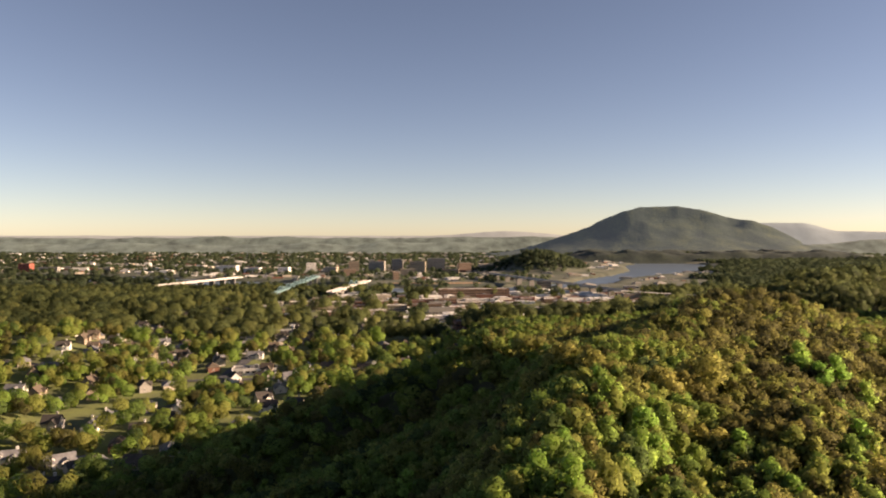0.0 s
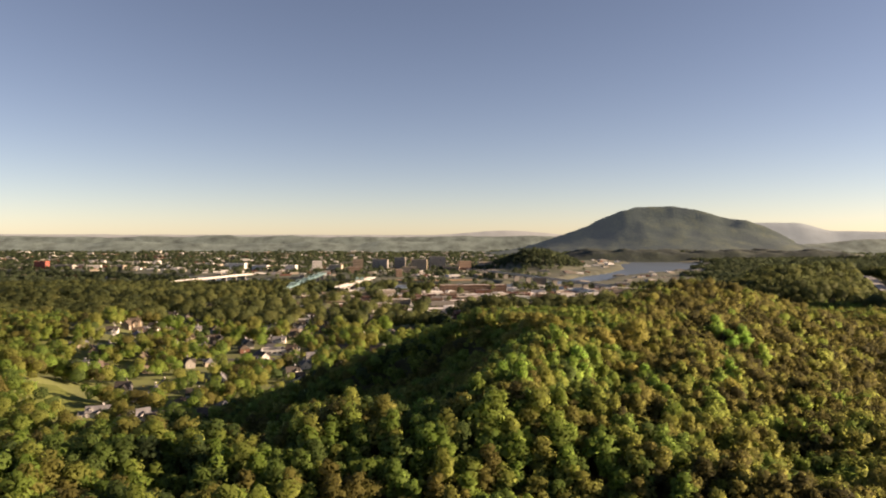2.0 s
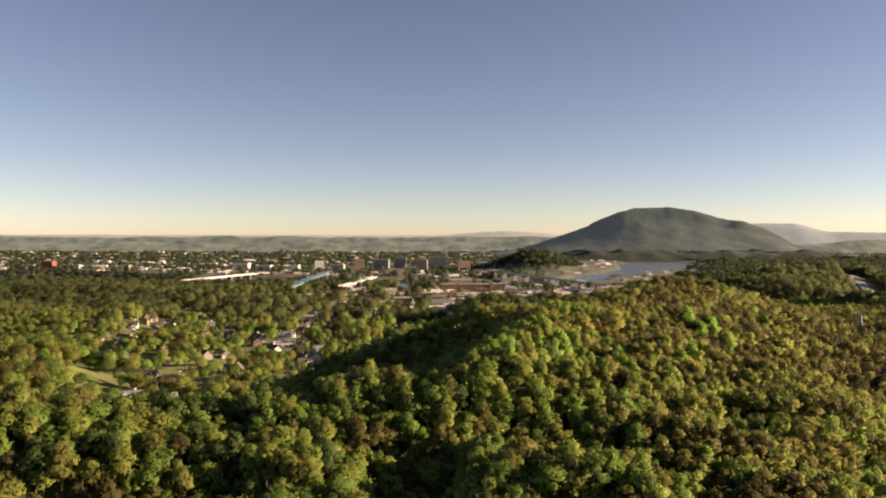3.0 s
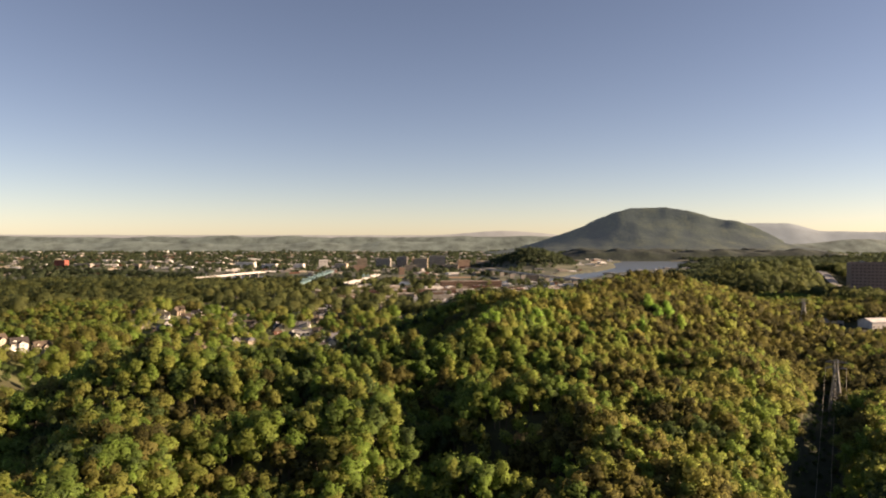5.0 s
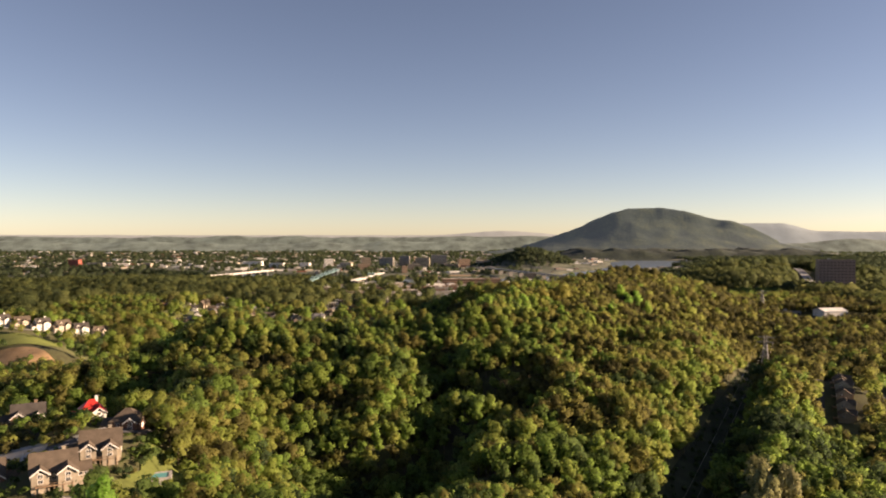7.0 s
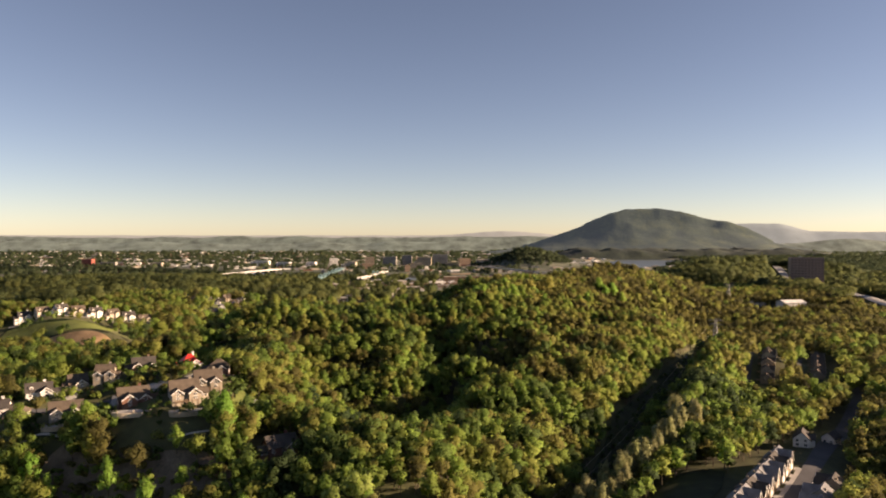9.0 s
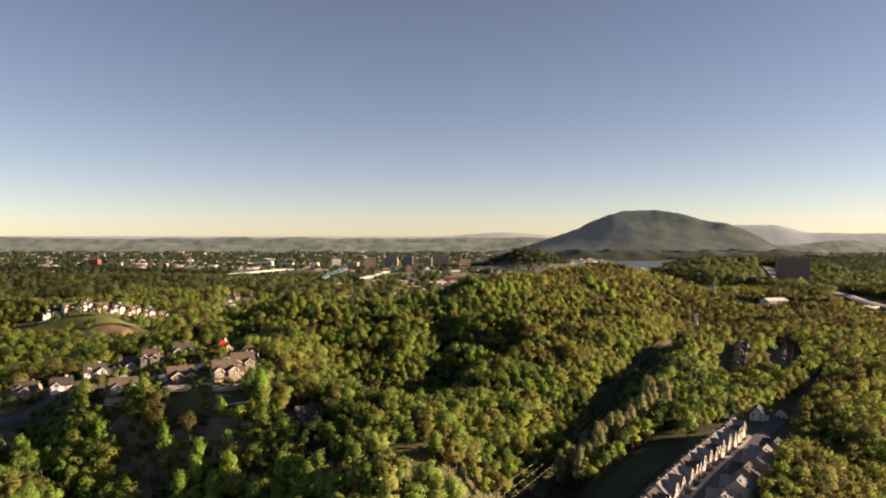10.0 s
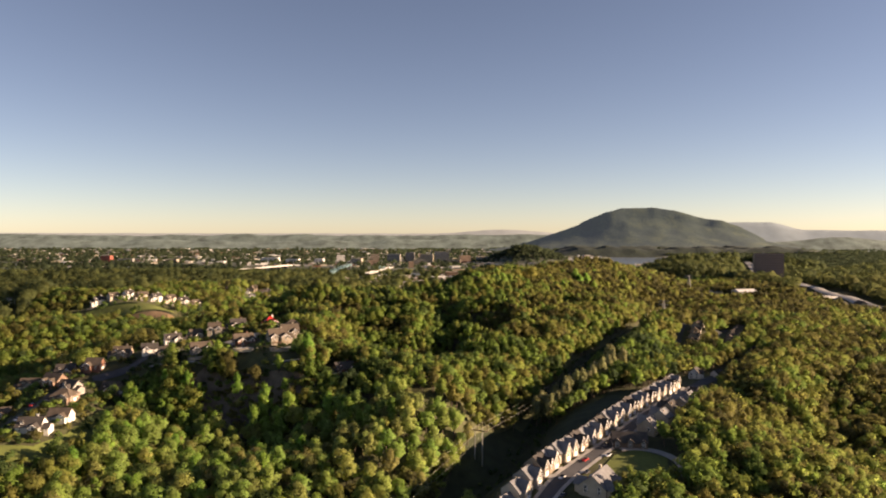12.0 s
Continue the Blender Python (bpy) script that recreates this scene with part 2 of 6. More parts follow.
RIDGES = [  # crest line of (x, y, height), breadth to its flanks
    ([(-2, 70, 53), (5, 82, 59), (14, 100, 63.5), (26, 132, 66), (38, 170, 67), (50, 210, 65)], 42),
    ([(60, 210, 64), (160, 375, 70), (240, 540, 52), (300, 680, 25)], 66),
    ([(66, 125, 59), (100, 205, 57)], 40),
    ([(2, 190, 44), (48, 320, 43), (110, 440, 38)], 58),
    ([(-62, -96, 47), (-28, -112, 44), (-8, -96, 39), (12, -74, 36), (26, -66, 32)], 33),
    ([(-100, 30, 56), (-96, 0, 50), (-82, -20, 49)], 30),
    ([(9, -57, 41), (37, -48, 39)], 17),
    ([(-80, 32, 57), (-44, 42, 54), (-32, 34, 55), (-20, 24, 48)], 27),
    ([(-82, 4, 46), (-50, 11, 51), (-30, 14, 50), (-28, -14, 40), (-52, -12, 40)], 27),
    ([(145, -112, 34), (175, -60, 35)], 20),
    ([(-14, 78, 54), (-24, 84, 57), (-33, 66, 57), (-60, 74, 58), (-100, 42, 61), (-150, 10, 50), (-200, -10, 40)], 42),
    ([(-70, 0, 40), (-82, -20, 49), (-88, -55, 53), (-92, -95, 52.5)], 44),
    ([(-95, -74, 53), (-131, -68, 54), (-150, -78, 51.5), (-170, -92, 46), (-186, -114, 41), (-166, -168, 35), (-180, -240, 32)], 40),
    ([(-106, -57, 53.5), (-127, -55, 54)], 26),
    ([(-96, -101, 50.5), (-126, -106, 50), (-145, -98, 47)], 27),
    ([(-76, -112, 44), (-54, -118, 40)], 20),
    ([(-80, -115, 42), (-56, -132, 36), (-26, -137, 39), (-12, -142, 33)], 30),
    ([(12, 48, 54), (12, 27, 56), (32, 27, 57), (42, 14, 53), (57, -6, 44), (58, -30, 39)], 24),
    ([(20, 95, 60), (60, 68, 53), (105, 52, 42)], 40),
    ([(40, 100, 62), (48, 104, 63), (66, 100, 55)], 22),
    ([(120, 250, 62), (200, 312, 57), (270, 352, 40)], 48),
    ([(-420, 60, 36), (-300, 105, 34), (-230, 125, 29)], 70),
    ([(-420, 270, 42), (-305, 252, 42), (-280, 300, 39)], 60),
    ([(-320, 235, 41), (-262, 194, 34)], 36),
    ([(-420, 520, 30), (-330, 520, 29)], 100),
    ([(-800, 780, 24), (-480, 800, 24), (-280, 830, 16)], 170),
    ([(265, -120, 22), (240, 44, 38), (300, 200, 36), (340, 350, 37), (415, 486, 38), (470, 430, 34), (700, 420, 34)], 90),
    ([(60, 0, 40), (100, 80, 46), (115, 150, 52)], 50),
    ([(150, 70, 43), (172, 60, 42)], 30),
    ([(88, -56, 37), (112, -8, 41), (140, 48, 45)], 13),
    ([(85, -75, 31), (98, -60, 35)], 20),
    ([(30, -195, 27), (62, -156, 30.5), (108, -100, 34), (128, -70, 32)], 26),
    ([(44, 240, 60), (19, 268, 62), (-18, 272, 48), (-62, 271, 34), (-100, 270, 15)], 33),
    ([(-100, 45, 57), (-150, 75, 45), (-185, 95, 28)], 36),
    ([(-21, 86, 58), (-34, 108, 57)], 28),
    ([(2, -8, 44), (24, -13, 40), (36, -10, 47), (10, -36, 38)], 17),
    ([(-90, -205, 18), (-55, -188, 21), (-36, -184, 27), (-11, -128, 41)], 22),
    ([(270, 1990, 50), (300, 2050, 46)], 95),
    ([(370, 690, 48), (415, 760, 57), (520, 800, 55), (640, 860, 46)], 70),
    ([(530, 800, 35), (505, 660, 39), (459, 441, 40), (428, 300, 38), (412, 215, 36)], 20),
    ([(600, 560, 34), (780, 760, 38), (1200, 900, 40)], 130),
    ([(600, 3050, 20), (1000, 2950, 26), (1700, 2800, 26)], 120),
]
RIVER = [(-1900, 1900, 70), (-900, 1750, 75), (-420, 1530, 75), (-150, 1370, 70), (130, 1370, 65), (330, 1560, 42), (390, 1700, 40),
         (500, 1850, 44), (650, 2080, 80), (790, 2380, 150), (830, 2560, 110), (700, 2820, 50)]


def land(X, Y):
    """Height of the ground."""
    X, Y = np.asarray(X, float), np.asarray(Y, float)
    fade = 1 - step(620, 950, Y)
    base = 11 + 17 * step(-15, 55, X) * step(-420, -130, Y) * (1 - step(95, 165, X) * (1 - step(-130, -70, Y)))
    base = 3 + (base - 3) * fade
    s = 0
    for pts, w in RIDGES:
        d, v = line_dist(X, Y, pts)
        s = s + np.maximum((v - base) * np.exp(-(d / w) ** 2), 0) ** 6
    h = base + s ** (1 / 6)
    h = h + 1.6 * wobble(X, Y, 170, 3) * (1 - step(900, 1500, Y))
    d, v = line_dist(X, Y, [(-75, -262, 6), (-33, -224, 8), (14, -165, 10), (72, -36, 6), (99, 11, 6), (134, 70, 6), (174, 142, 3)])
    h = h - v * np.exp(-(d / 16) ** 2)
    d, w = line_dist(X, Y, RIVER)
    h = np.where(Y > 900, h + (-9 - h) * (1 - step(0.85, 1.35, d / w)), h)
    return h


def spaced(lo, a, b, hi, fine, grow):
    mid = list(np.arange(a, b, fine))
    up, v, s = [], b, fine
    while v < hi:
        up.append(v)
        s *= grow
        v += s
    up.append(hi)
    dn, v, s = [], a, fine
    while v > lo:
        s *= grow
        v -= s
        dn.append(max(v, lo))
    return np.array(dn[::-1] + mid + up)


def sheet(name, xs, ys, fn, mat):
    X, Y = np.meshgrid(xs, ys)
    V = np.stack([X, Y, fn(X, Y)], -1).reshape(-1, 3)
    i = np.arange(len(ys) - 1)[:, None] * len(xs) + np.arange(len(xs) - 1)[None]
    F = np.stack([i, i + 1, i + 1 + len(xs), i + len(xs)], -1).reshape(-1, 4)
    return raw(name, V, F, mat, smooth=True)


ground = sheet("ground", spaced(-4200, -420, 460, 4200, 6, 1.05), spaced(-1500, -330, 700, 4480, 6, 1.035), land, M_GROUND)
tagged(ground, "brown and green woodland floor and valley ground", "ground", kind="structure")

xs = np.linspace(-2000, 1500, 90)
water = sheet("water", xs, np.linspace(1200, 3200, 50), lambda X, Y: np.full(X.shape, -3.0), M_WATER)
tagged(water, "calm grey-blue river reflecting the evening sky", "river", kind="structure")


# ---- the mountain and the far ridges ----
def mountain(X, Y):
    d, v = line_dist(X, Y, [(447, 3400, 55), (600, 3410, 108), (739, 3415, 158), (878, 3420, 221), (961, 3425, 243), (1040, 3430, 250), (1138, 3430, 249), (1257, 3430, 234), (1341, 3430, 211), (1400, 3430, 196), (1520, 3430, 178), (1620, 3430, 145), (1740, 3430, 85)])
    d2 = d + 12 * wobble(X, Y, 420, 11)
    top = 1 - step(26, 44, d2)
    flank = np.exp(-(np.maximum(d2 - 20, 0) / 215) ** 1.1)
    h = v * (0.86 * flank + 0.14 * top) + 4 * wobble(X, Y, 210, 12) * flank + 1.5 * wobble(X, Y, 70, 13) * flank
    return h - 6


# mountain sheet; its material emits a little in place of haze
mt = sheet("backdrop", np.linspace(-100, 2600, 170), np.linspace(2750, 4100, 100), mountain, M_FARWOOD_HAZE)
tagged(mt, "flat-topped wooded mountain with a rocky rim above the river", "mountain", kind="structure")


# distance haze put into the hills: their pale colour also emits
def painted_haze(name, col, strength, vary=0.1):
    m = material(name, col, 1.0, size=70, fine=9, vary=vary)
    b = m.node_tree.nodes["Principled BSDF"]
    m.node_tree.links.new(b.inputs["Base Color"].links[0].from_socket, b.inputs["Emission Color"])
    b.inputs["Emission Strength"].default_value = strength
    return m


def far_ridge(y, x0, x1, height, rough, seed, mat, label):
    xs = np.linspace(x0, x1, 160)
    def fn(X, Y):
        c = height(X) + rough * wobble(X, 0 * X, 900, seed) + 0.25 * rough * wobble(X, 0 * X, 130, seed + 1)
        return c * np.exp(-((Y - y) / 130) ** 2) - 6
    ob = sheet("backdrop", xs, np.linspace(y - 260, y + 60, 9), fn, mat)
    return tagged(ob, label, "hills", kind="structure")


M_HAZE_A = painted_haze("hazy_near_hills", (0.080, 0.106, 0.096), 0.28, 0.50)
M_HAZE_C = painted_haze("hazy_ridge", (0.145, 0.18, 0.20), 0.3)
M_HAZE_B = painted_haze("hazy_far_hills", (0.17, 0.19, 0.195), 0.42)
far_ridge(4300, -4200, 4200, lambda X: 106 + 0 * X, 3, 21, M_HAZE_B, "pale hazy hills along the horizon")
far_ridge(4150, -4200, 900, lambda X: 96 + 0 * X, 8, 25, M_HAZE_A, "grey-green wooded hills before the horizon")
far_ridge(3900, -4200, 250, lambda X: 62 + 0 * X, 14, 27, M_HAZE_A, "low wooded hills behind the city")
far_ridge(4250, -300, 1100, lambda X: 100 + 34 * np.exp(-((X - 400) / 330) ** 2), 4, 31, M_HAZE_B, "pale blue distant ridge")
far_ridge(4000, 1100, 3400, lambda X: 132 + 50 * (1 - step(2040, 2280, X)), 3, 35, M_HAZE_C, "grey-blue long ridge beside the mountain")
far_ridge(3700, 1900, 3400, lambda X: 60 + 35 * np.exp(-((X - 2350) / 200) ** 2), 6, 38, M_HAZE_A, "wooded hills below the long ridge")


def far_bank(X, Y):
    edge = step(430, 620, X) * (1 - step(1500, 2100, X)) * step(2640, 2720, Y) * (1 - step(3000, 3150, Y))
    return edge * (38 + 9 * wobble(X, Y, 260, 61) + 4 * wobble(X, Y, 60, 62)) - 4


# dark bluish ramp: the bank's shade is painted into its colour
bank = sheet("backdrop", np.linspace(420, 2100, 120), np.linspace(2640, 3150, 30), far_bank, material("dark_bank_wood", (0.03, 0.04, 0.03), 0.95, size=60, fine=9, bump=4.0, ramp=[(0.014, 0.024, 0.024), (0.026, 0.040, 0.032), (0.045, 0.060, 0.038)]))
tagged(bank, "wooded hills on the far river bank, darkened for shade", "hills", kind="structure")


# ---- woods ----
CORRIDOR = [(-50, -262, 11), (16, -168, 10), (46, -98, 7), (72, -36, 7), (99, 11, 7), (134, 70, 7), (174, 142, 7), (190, 168, 6)]
STREET = [(-18, -264, 17), (16, -220, 17), (108, -100, 17), (130, -74, 10), (165, -30, 5), (190, 0, 5)]
PLATEAU = [(-84, -78, 10), (-96, -80, 30), (-125, -78, 30), (-145, -86, 20), (-172, -104, 18), (-186, -116, 16), (-176, -146, 20), (-178, -190, 18)]
HILL_ROAD = [(-84, -62, 3), (-100, -80, 4), (-128, -84, 4), (-158, -102, 4), (-176, -120, 5), (-180, -160, 6), (-186, -215, 6)]
LAWN = [(-152, -134, 4), (-150, -155, 5), (-148, -175, 6), (-154, -192, 6), (-180, -203, 5)]
CIRCLE = [(60, -198, 17), (62, -194, 17)]
HILL_SITES = [(-106, -99), (-90, -101), (-91, -62), (-88, -83), (-105, -54), (-123, -54), (-132, -67), (-142, -67), (-127, -103), (-145, -100), (-150, -79), (-156, -92), (-170, -91),
              (-176, -107), (-162, -119), (-190, -107), (-186, -124), (-203, -114), (-174, -132), (-170, -145), (-161, -164), (-165, -177), (-195, -150), (-192, -172), (-55, -116), (-79, -94), (-71, -84), (-98, -112), (-84, -112)]
UPPER_ROWS = [(158, 28, 10), (172, 54, 9), (186, 84, 9)]
UPPER_ROWS_B = [(184, 28, 9), (198, 54, 8), (212, 81, 8)]
UPPER_FRONT = [(146, 6, 9), (158, 28, 10)]
UPPER_FRONT_B = [(173, 6, 8), (184, 28, 9)]
SLOPE = [(-66, -130, 3), (-82, -133, 6), (-98, -134, 8), (-114, -129, 6), (-124, -120, 3)]
YARD = [(0, -195, 9), (30, -160, 10), (47, -140, 10), (72, -108, 8), (82, -94, 5)]
FIELD = [(-335, 205, 34), (-285, 200, 46), (-240, 186, 34)]
TERRACE = [(-345, 235, 13), (-300, 246, 13), (-262, 266, 12)]
HIGHWAY = [(530, 800, 20), (505, 660, 26), (459, 441, 32), (424, 300, 36), (406, 225, 30)]
TOWN_STREET = [(-215, 300, 10), (-180, 380, 16), (-150, 470, 16), (-120, 560, 12)]
DEPOT = [(250, 360, 34), (340, 335, 36)]
LAWN_FOOT = [(-196, -212, 11), (-170, -212, 10), (-150, -204, 9)]
FIELD_FOOT = [(-300, 160, 28), (-244, 158, 26)]
STREET_EAST = [(20, -250, 9), (40, -222, 8), (52, -197, 6), (111, -119, 6)]
VALLEY_LAWN = [(-206, 292, 15), (-178, 286, 14), (-152, 292, 9)]
POPLARS = [(38, -116, 5), (62, -90, 6), (86, -62, 5)]
DARK_SLOPE = [(0, -186, 9), (8, -168, 11), (20, -140, 10), (30, -122, 6)]
OPENINGS = [POPLARS, DARK_SLOPE, VALLEY_LAWN, STREET_EAST, LAWN_FOOT, FIELD_FOOT, CORRIDOR, YARD, UPPER_FRONT, UPPER_FRONT_B, STREET, HILL_ROAD, PLATEAU, LAWN, CIRCLE, UPPER_ROWS, UPPER_ROWS_B, FIELD, TERRACE, TOWN_STREET, DEPOT, HIGHWAY]


def town_sites():
    """Building plots on the valley floor."""
    r = np.random.default_rng(88)
    X, Y = np.meshgrid(np.arange(-330, 60, 23.0), np.arange(262, 840, 25.0))
    X, Y = X.ravel() + r.uniform(-6, 6, X.size), Y.ravel() + r.uniform(-6, 6, X.size)
    ok = (land(X, Y) < 30) & ((X < -120) | (Y > 350)) & (X < 20 + 0.0 * Y) & (wobble(X, Y, 75, 55) < 0.12) & (X > -0.62 * Y)
    return X[ok], Y[ok]


SITE_X, SITE_Y = town_sites()
BLOCKS = [(-300, 860, 40), (-180, 900, 70), (60, 940, 80), (260, 960, 70), (330, 1060, 80), (0, 1070, 90), (-240, 1060, 90)]


def open_ground(X, Y):
    """How much of each place is kept free of trees: 0 wood, 1 open."""
    o = np.zeros(np.shape(X))
    for line in OPENINGS:
        d, w = line_dist(X, Y, line)
        o = np.maximum(o, (d < w + 1.5 * wobble(X, Y, 37, 9)).astype(float))
    d, w = line_dist(X, Y, FIELD)
    o = np.where((d < w + 8) & (wobble(X, Y, 34, 91) > 0.62), 0.0, o)
    for x, y in HILL_SITES:
        o = np.maximum(o, np.hypot(X - x, (Y - y + 4) * 0.72) < 8.0)
    d, w = line_dist(X, Y, SLOPE)
    o = np.maximum(o, (d < w))
    for x, y in zip(SITE_X, SITE_Y):
        o = np.maximum(o, np.hypot(X - x, (Y - y + 6) * 0.6) < 10.5)
    d, w = line_dist(X, Y, BLOCKS)
    o = np.maximum(o, (d < w) & (wobble(X, Y, 60, 61) < 0.35))
    d, w = line_dist(X, Y, RIVER)
    return np.maximum(o, (d < 1.12 * w) & (Y > 900))


def icosphere(level):
    bm = bmesh.new()
    bmesh.ops.create_icosphere(bm, subdivisions=level, radius=1)
    V = np.array([v.co for v in bm.verts])
    F = np.array([[v.index for v in f.verts] for f in bm.faces])
    bm.free()
    return V, F


ICO0 = icosphere(1)


def crown(r, clumps, leaves, leaf, tall, point=0.2, size=0.40):
    """A leafy crown about the origin, unit radius: rounded clumps of foliage of many sizes on an uneven egg, with loose leaf sprays round them. Triangles."""
    ball, faces = ICO0
    k = np.arange(clumps) + 0.5
    z = 1 - 1.45 * k / clumps
    a = 2.39996 * k + r.uniform(0, 6.28)
    d = np.stack([np.cos(a) * np.sqrt(1 - z * z), np.sin(a) * np.sqrt(1 - z * z), z], 1) + r.normal(0, 0.16, (clumps, 3))
    d /= np.linalg.norm(d, axis=1)[:, None]
    narrow = 1 - point * np.maximum(d[:, 2], 0) ** 1.5
    c = d * np.stack([narrow, narrow, np.full(clumps, tall)], 1) * r.uniform(0.52, 0.80, (clumps, 1))
    rad = size * r.uniform(0.75, 1.3, clumps)
    V, F, N, n = [], [], [], 0
    for ci, ri, di in zip(c, rad, d):
        turn = np.array(Euler(r.uniform(0, 6.28, 3)).to_matrix())
        q = ball @ turn.T * (1 + r.normal(0, 0.13, (len(ball), 1)))
        p = ci + q * ri * (1, 1, 0.9)
        V.append(p)
        N.append(q * 0.20 + 0.62 * p / np.linalg.norm(p, axis=1)[:, None] + (0, 0, 0.45) + 0.1 * r.normal(0, 1, q.shape))
        F.append(faces + n)
        n += len(ball)
    if clumps > 4:
        V.append(ball * (0.6, 0.6, 0.6 * tall) - (0, 0, 0.1))
        N.append(ball)
        F.append(faces + n)
        n += len(ball)
    if leaves:
        w = r.integers(0, clumps, leaves)
        e = d[w] * 0.7 + r.normal(0, 0.6, (leaves, 3))
        e /= np.linalg.norm(e, axis=1)[:, None]
        p = c[w] + e * rad[w][:, None] * r.uniform(0.9, 1.32, (leaves, 1))
        nrm = e + 0.4 * r.normal(0, 1, (leaves, 3))
        nrm /= np.linalg.norm(nrm, axis=1)[:, None]
        a = np.cross(nrm, r.normal(0, 1, (leaves, 3)))
        a /= np.linalg.norm(a, axis=1)[:, None]
        b = np.cross(nrm, a)
        t = leaf * r.uniform(0.55, 1.4, (leaves, 1))
        quad = np.stack([p - a * t, p - b * t * 0.7 + nrm * t * 0.25, p + a * t, p + b * t * 0.8 + nrm * t * 0.2], 1)
        V.append(quad.reshape(-1, 3))
        N.append(np.repeat(0.25 * e + 0.62 * d[w] + (0, 0, 0.45), 4, axis=0))
        i = n + 4 * np.arange(leaves)[:, None]
        F.append(np.concatenate([i + (0, 1, 2), i + (0, 2, 3)]))
    N = np.concatenate(N)
    return np.concatenate(V), np.concatenate(F), N / np.linalg.norm(N, axis=1)[:, None]


def stem(r, height, limbs):
    """A tapered trunk from the ground into the crown, with limbs. Unit: the crown's radius."""
    V, F, n = [], [], 0
    runs = [((0, 0, -height), (r.normal(0, 0.06), r.normal(0, 0.06), 0.35), 0.085, 0.03)]
    for _ in range(limbs):
        a, z = r.uniform(0, 6.28), r.uniform(-0.6, 0.0)
        runs.append(((0, 0, z), (0.7 * math.cos(a), 0.7 * math.sin(a), z + r.uniform(0.4, 0.8)), 0.04, 0.012))
    for p, q, r0, r1 in runs:
        ring = [(math.cos(t), math.sin(t), 0) for t in (0, 1.2566, 2.5133, 3.7699, 5.0265)]
        V.append(np.array(ring) * r0 + p)
        V.append(np.array(ring) * r1 + q)
        i = np.arange(5)
        j = (i + 1) % 5
        F.append(n + np.concatenate([np.stack([i, j, j + 5], 1), np.stack([i, j + 5, i + 5], 1)]))
        n += 10
    return np.concatenate(V), np.concatenate(F), None


tr = np.random.default_rng(5)
TALL = (1.3, 1.15, 1.6, 1.4, 1.85, 1.2, 1.65)
POINT = (0.25, 0.18, 0.42, 0.3, 0.5, 0.2, 0.4)
KIND_OWN = [crown(tr, 14, 180, 0.085, t, p, 0.36) for t, p in zip(TALL, POINT)]
KIND_CLOSE = [crown(tr, 14, 130, 0.090, t, p, 0.40) for t, p in zip(TALL, POINT)]
KIND_NEAR = [crown(tr, 5, 34, 0.14, t, p, 0.52) for t, p in zip(TALL, POINT)]
KIND_MID = [crown(tr, 2, 11, 0.20, t, p, 0.68) for t, p in zip(TALL, POINT)]
KIND_FAR = [crown(tr, 1, 7, 0.24, t, 0.1, 0.95) for t in (0.85, 0.75, 0.9, 1.0)]
KIND_DIM = [crown(tr, 1, 0, 0.3, t, 0.1, 0.9) for t in (0.6, 0.5, 0.7)]
STEMS = [stem(tr, 2.4, 1) for _ in range(4)]


def own_stretch(X, Y):
    """The stretch of wood whose trees stand singly, each a thing of its own."""
    return (X > -135) & (X < 10) & (Y > -258) & (Y < -142)


def nearest_view(X, Y, Z):
    """How near the flight comes to a place while it is in sight: metres, or a large number if never."""
    d = np.maximum(np.maximum(2.5 * (110 - Z), np.abs(X) / 0.66), np.maximum(Y, 60))
    return np.where(d > Y + 460, 1e6, d)


def scatter(x0, x1, y0, y1, gap, seed):
    r = np.random.default_rng(seed)
    X, Y = np.meshgrid(np.arange(x0, x1, gap), np.arange(y0, y1, gap * 0.9))
    X = X + (np.arange(X.shape[0]) % 2)[:, None] * gap / 2
    X, Y = X.ravel(), Y.ravel()
    return X + r.uniform(-0.42, 0.42, X.size) * gap, Y + r.uniform(-0.42, 0.42, X.size) * gap


def species_of(r, X, Y):
    # area masks shift leaf tone: east and old darker, west brighter
    gold = step(-35, 25, X) * step(-70, -10, Y) * (1 - step(420, 600, Y))
    east = step(70, 120, X) * (1 - step(420, 600, Y))
    old = step(45, 95, X) * step(90, 190, Y) * (1 - step(420, 600, Y))
    west = 1 - step(-90, -30, X)
    # shade right of the power line, put in as dark leaf colour
    shade_spot = np.exp(-((X - 117) / 30) ** 2 - ((Y + 30) / 52) ** 2)
    return np.clip(0.37 + np.maximum(0.14 * gold, 0.24 * east) + 0.17 * old + 0.09 * west - 0.5 * shade_spot + 0.15 * wobble(X, Y, 95, 41) + 0.21 * wobble(X, Y, 27, 42) + 0.16 * r.normal(0, 1, len(X)), 0, 1)


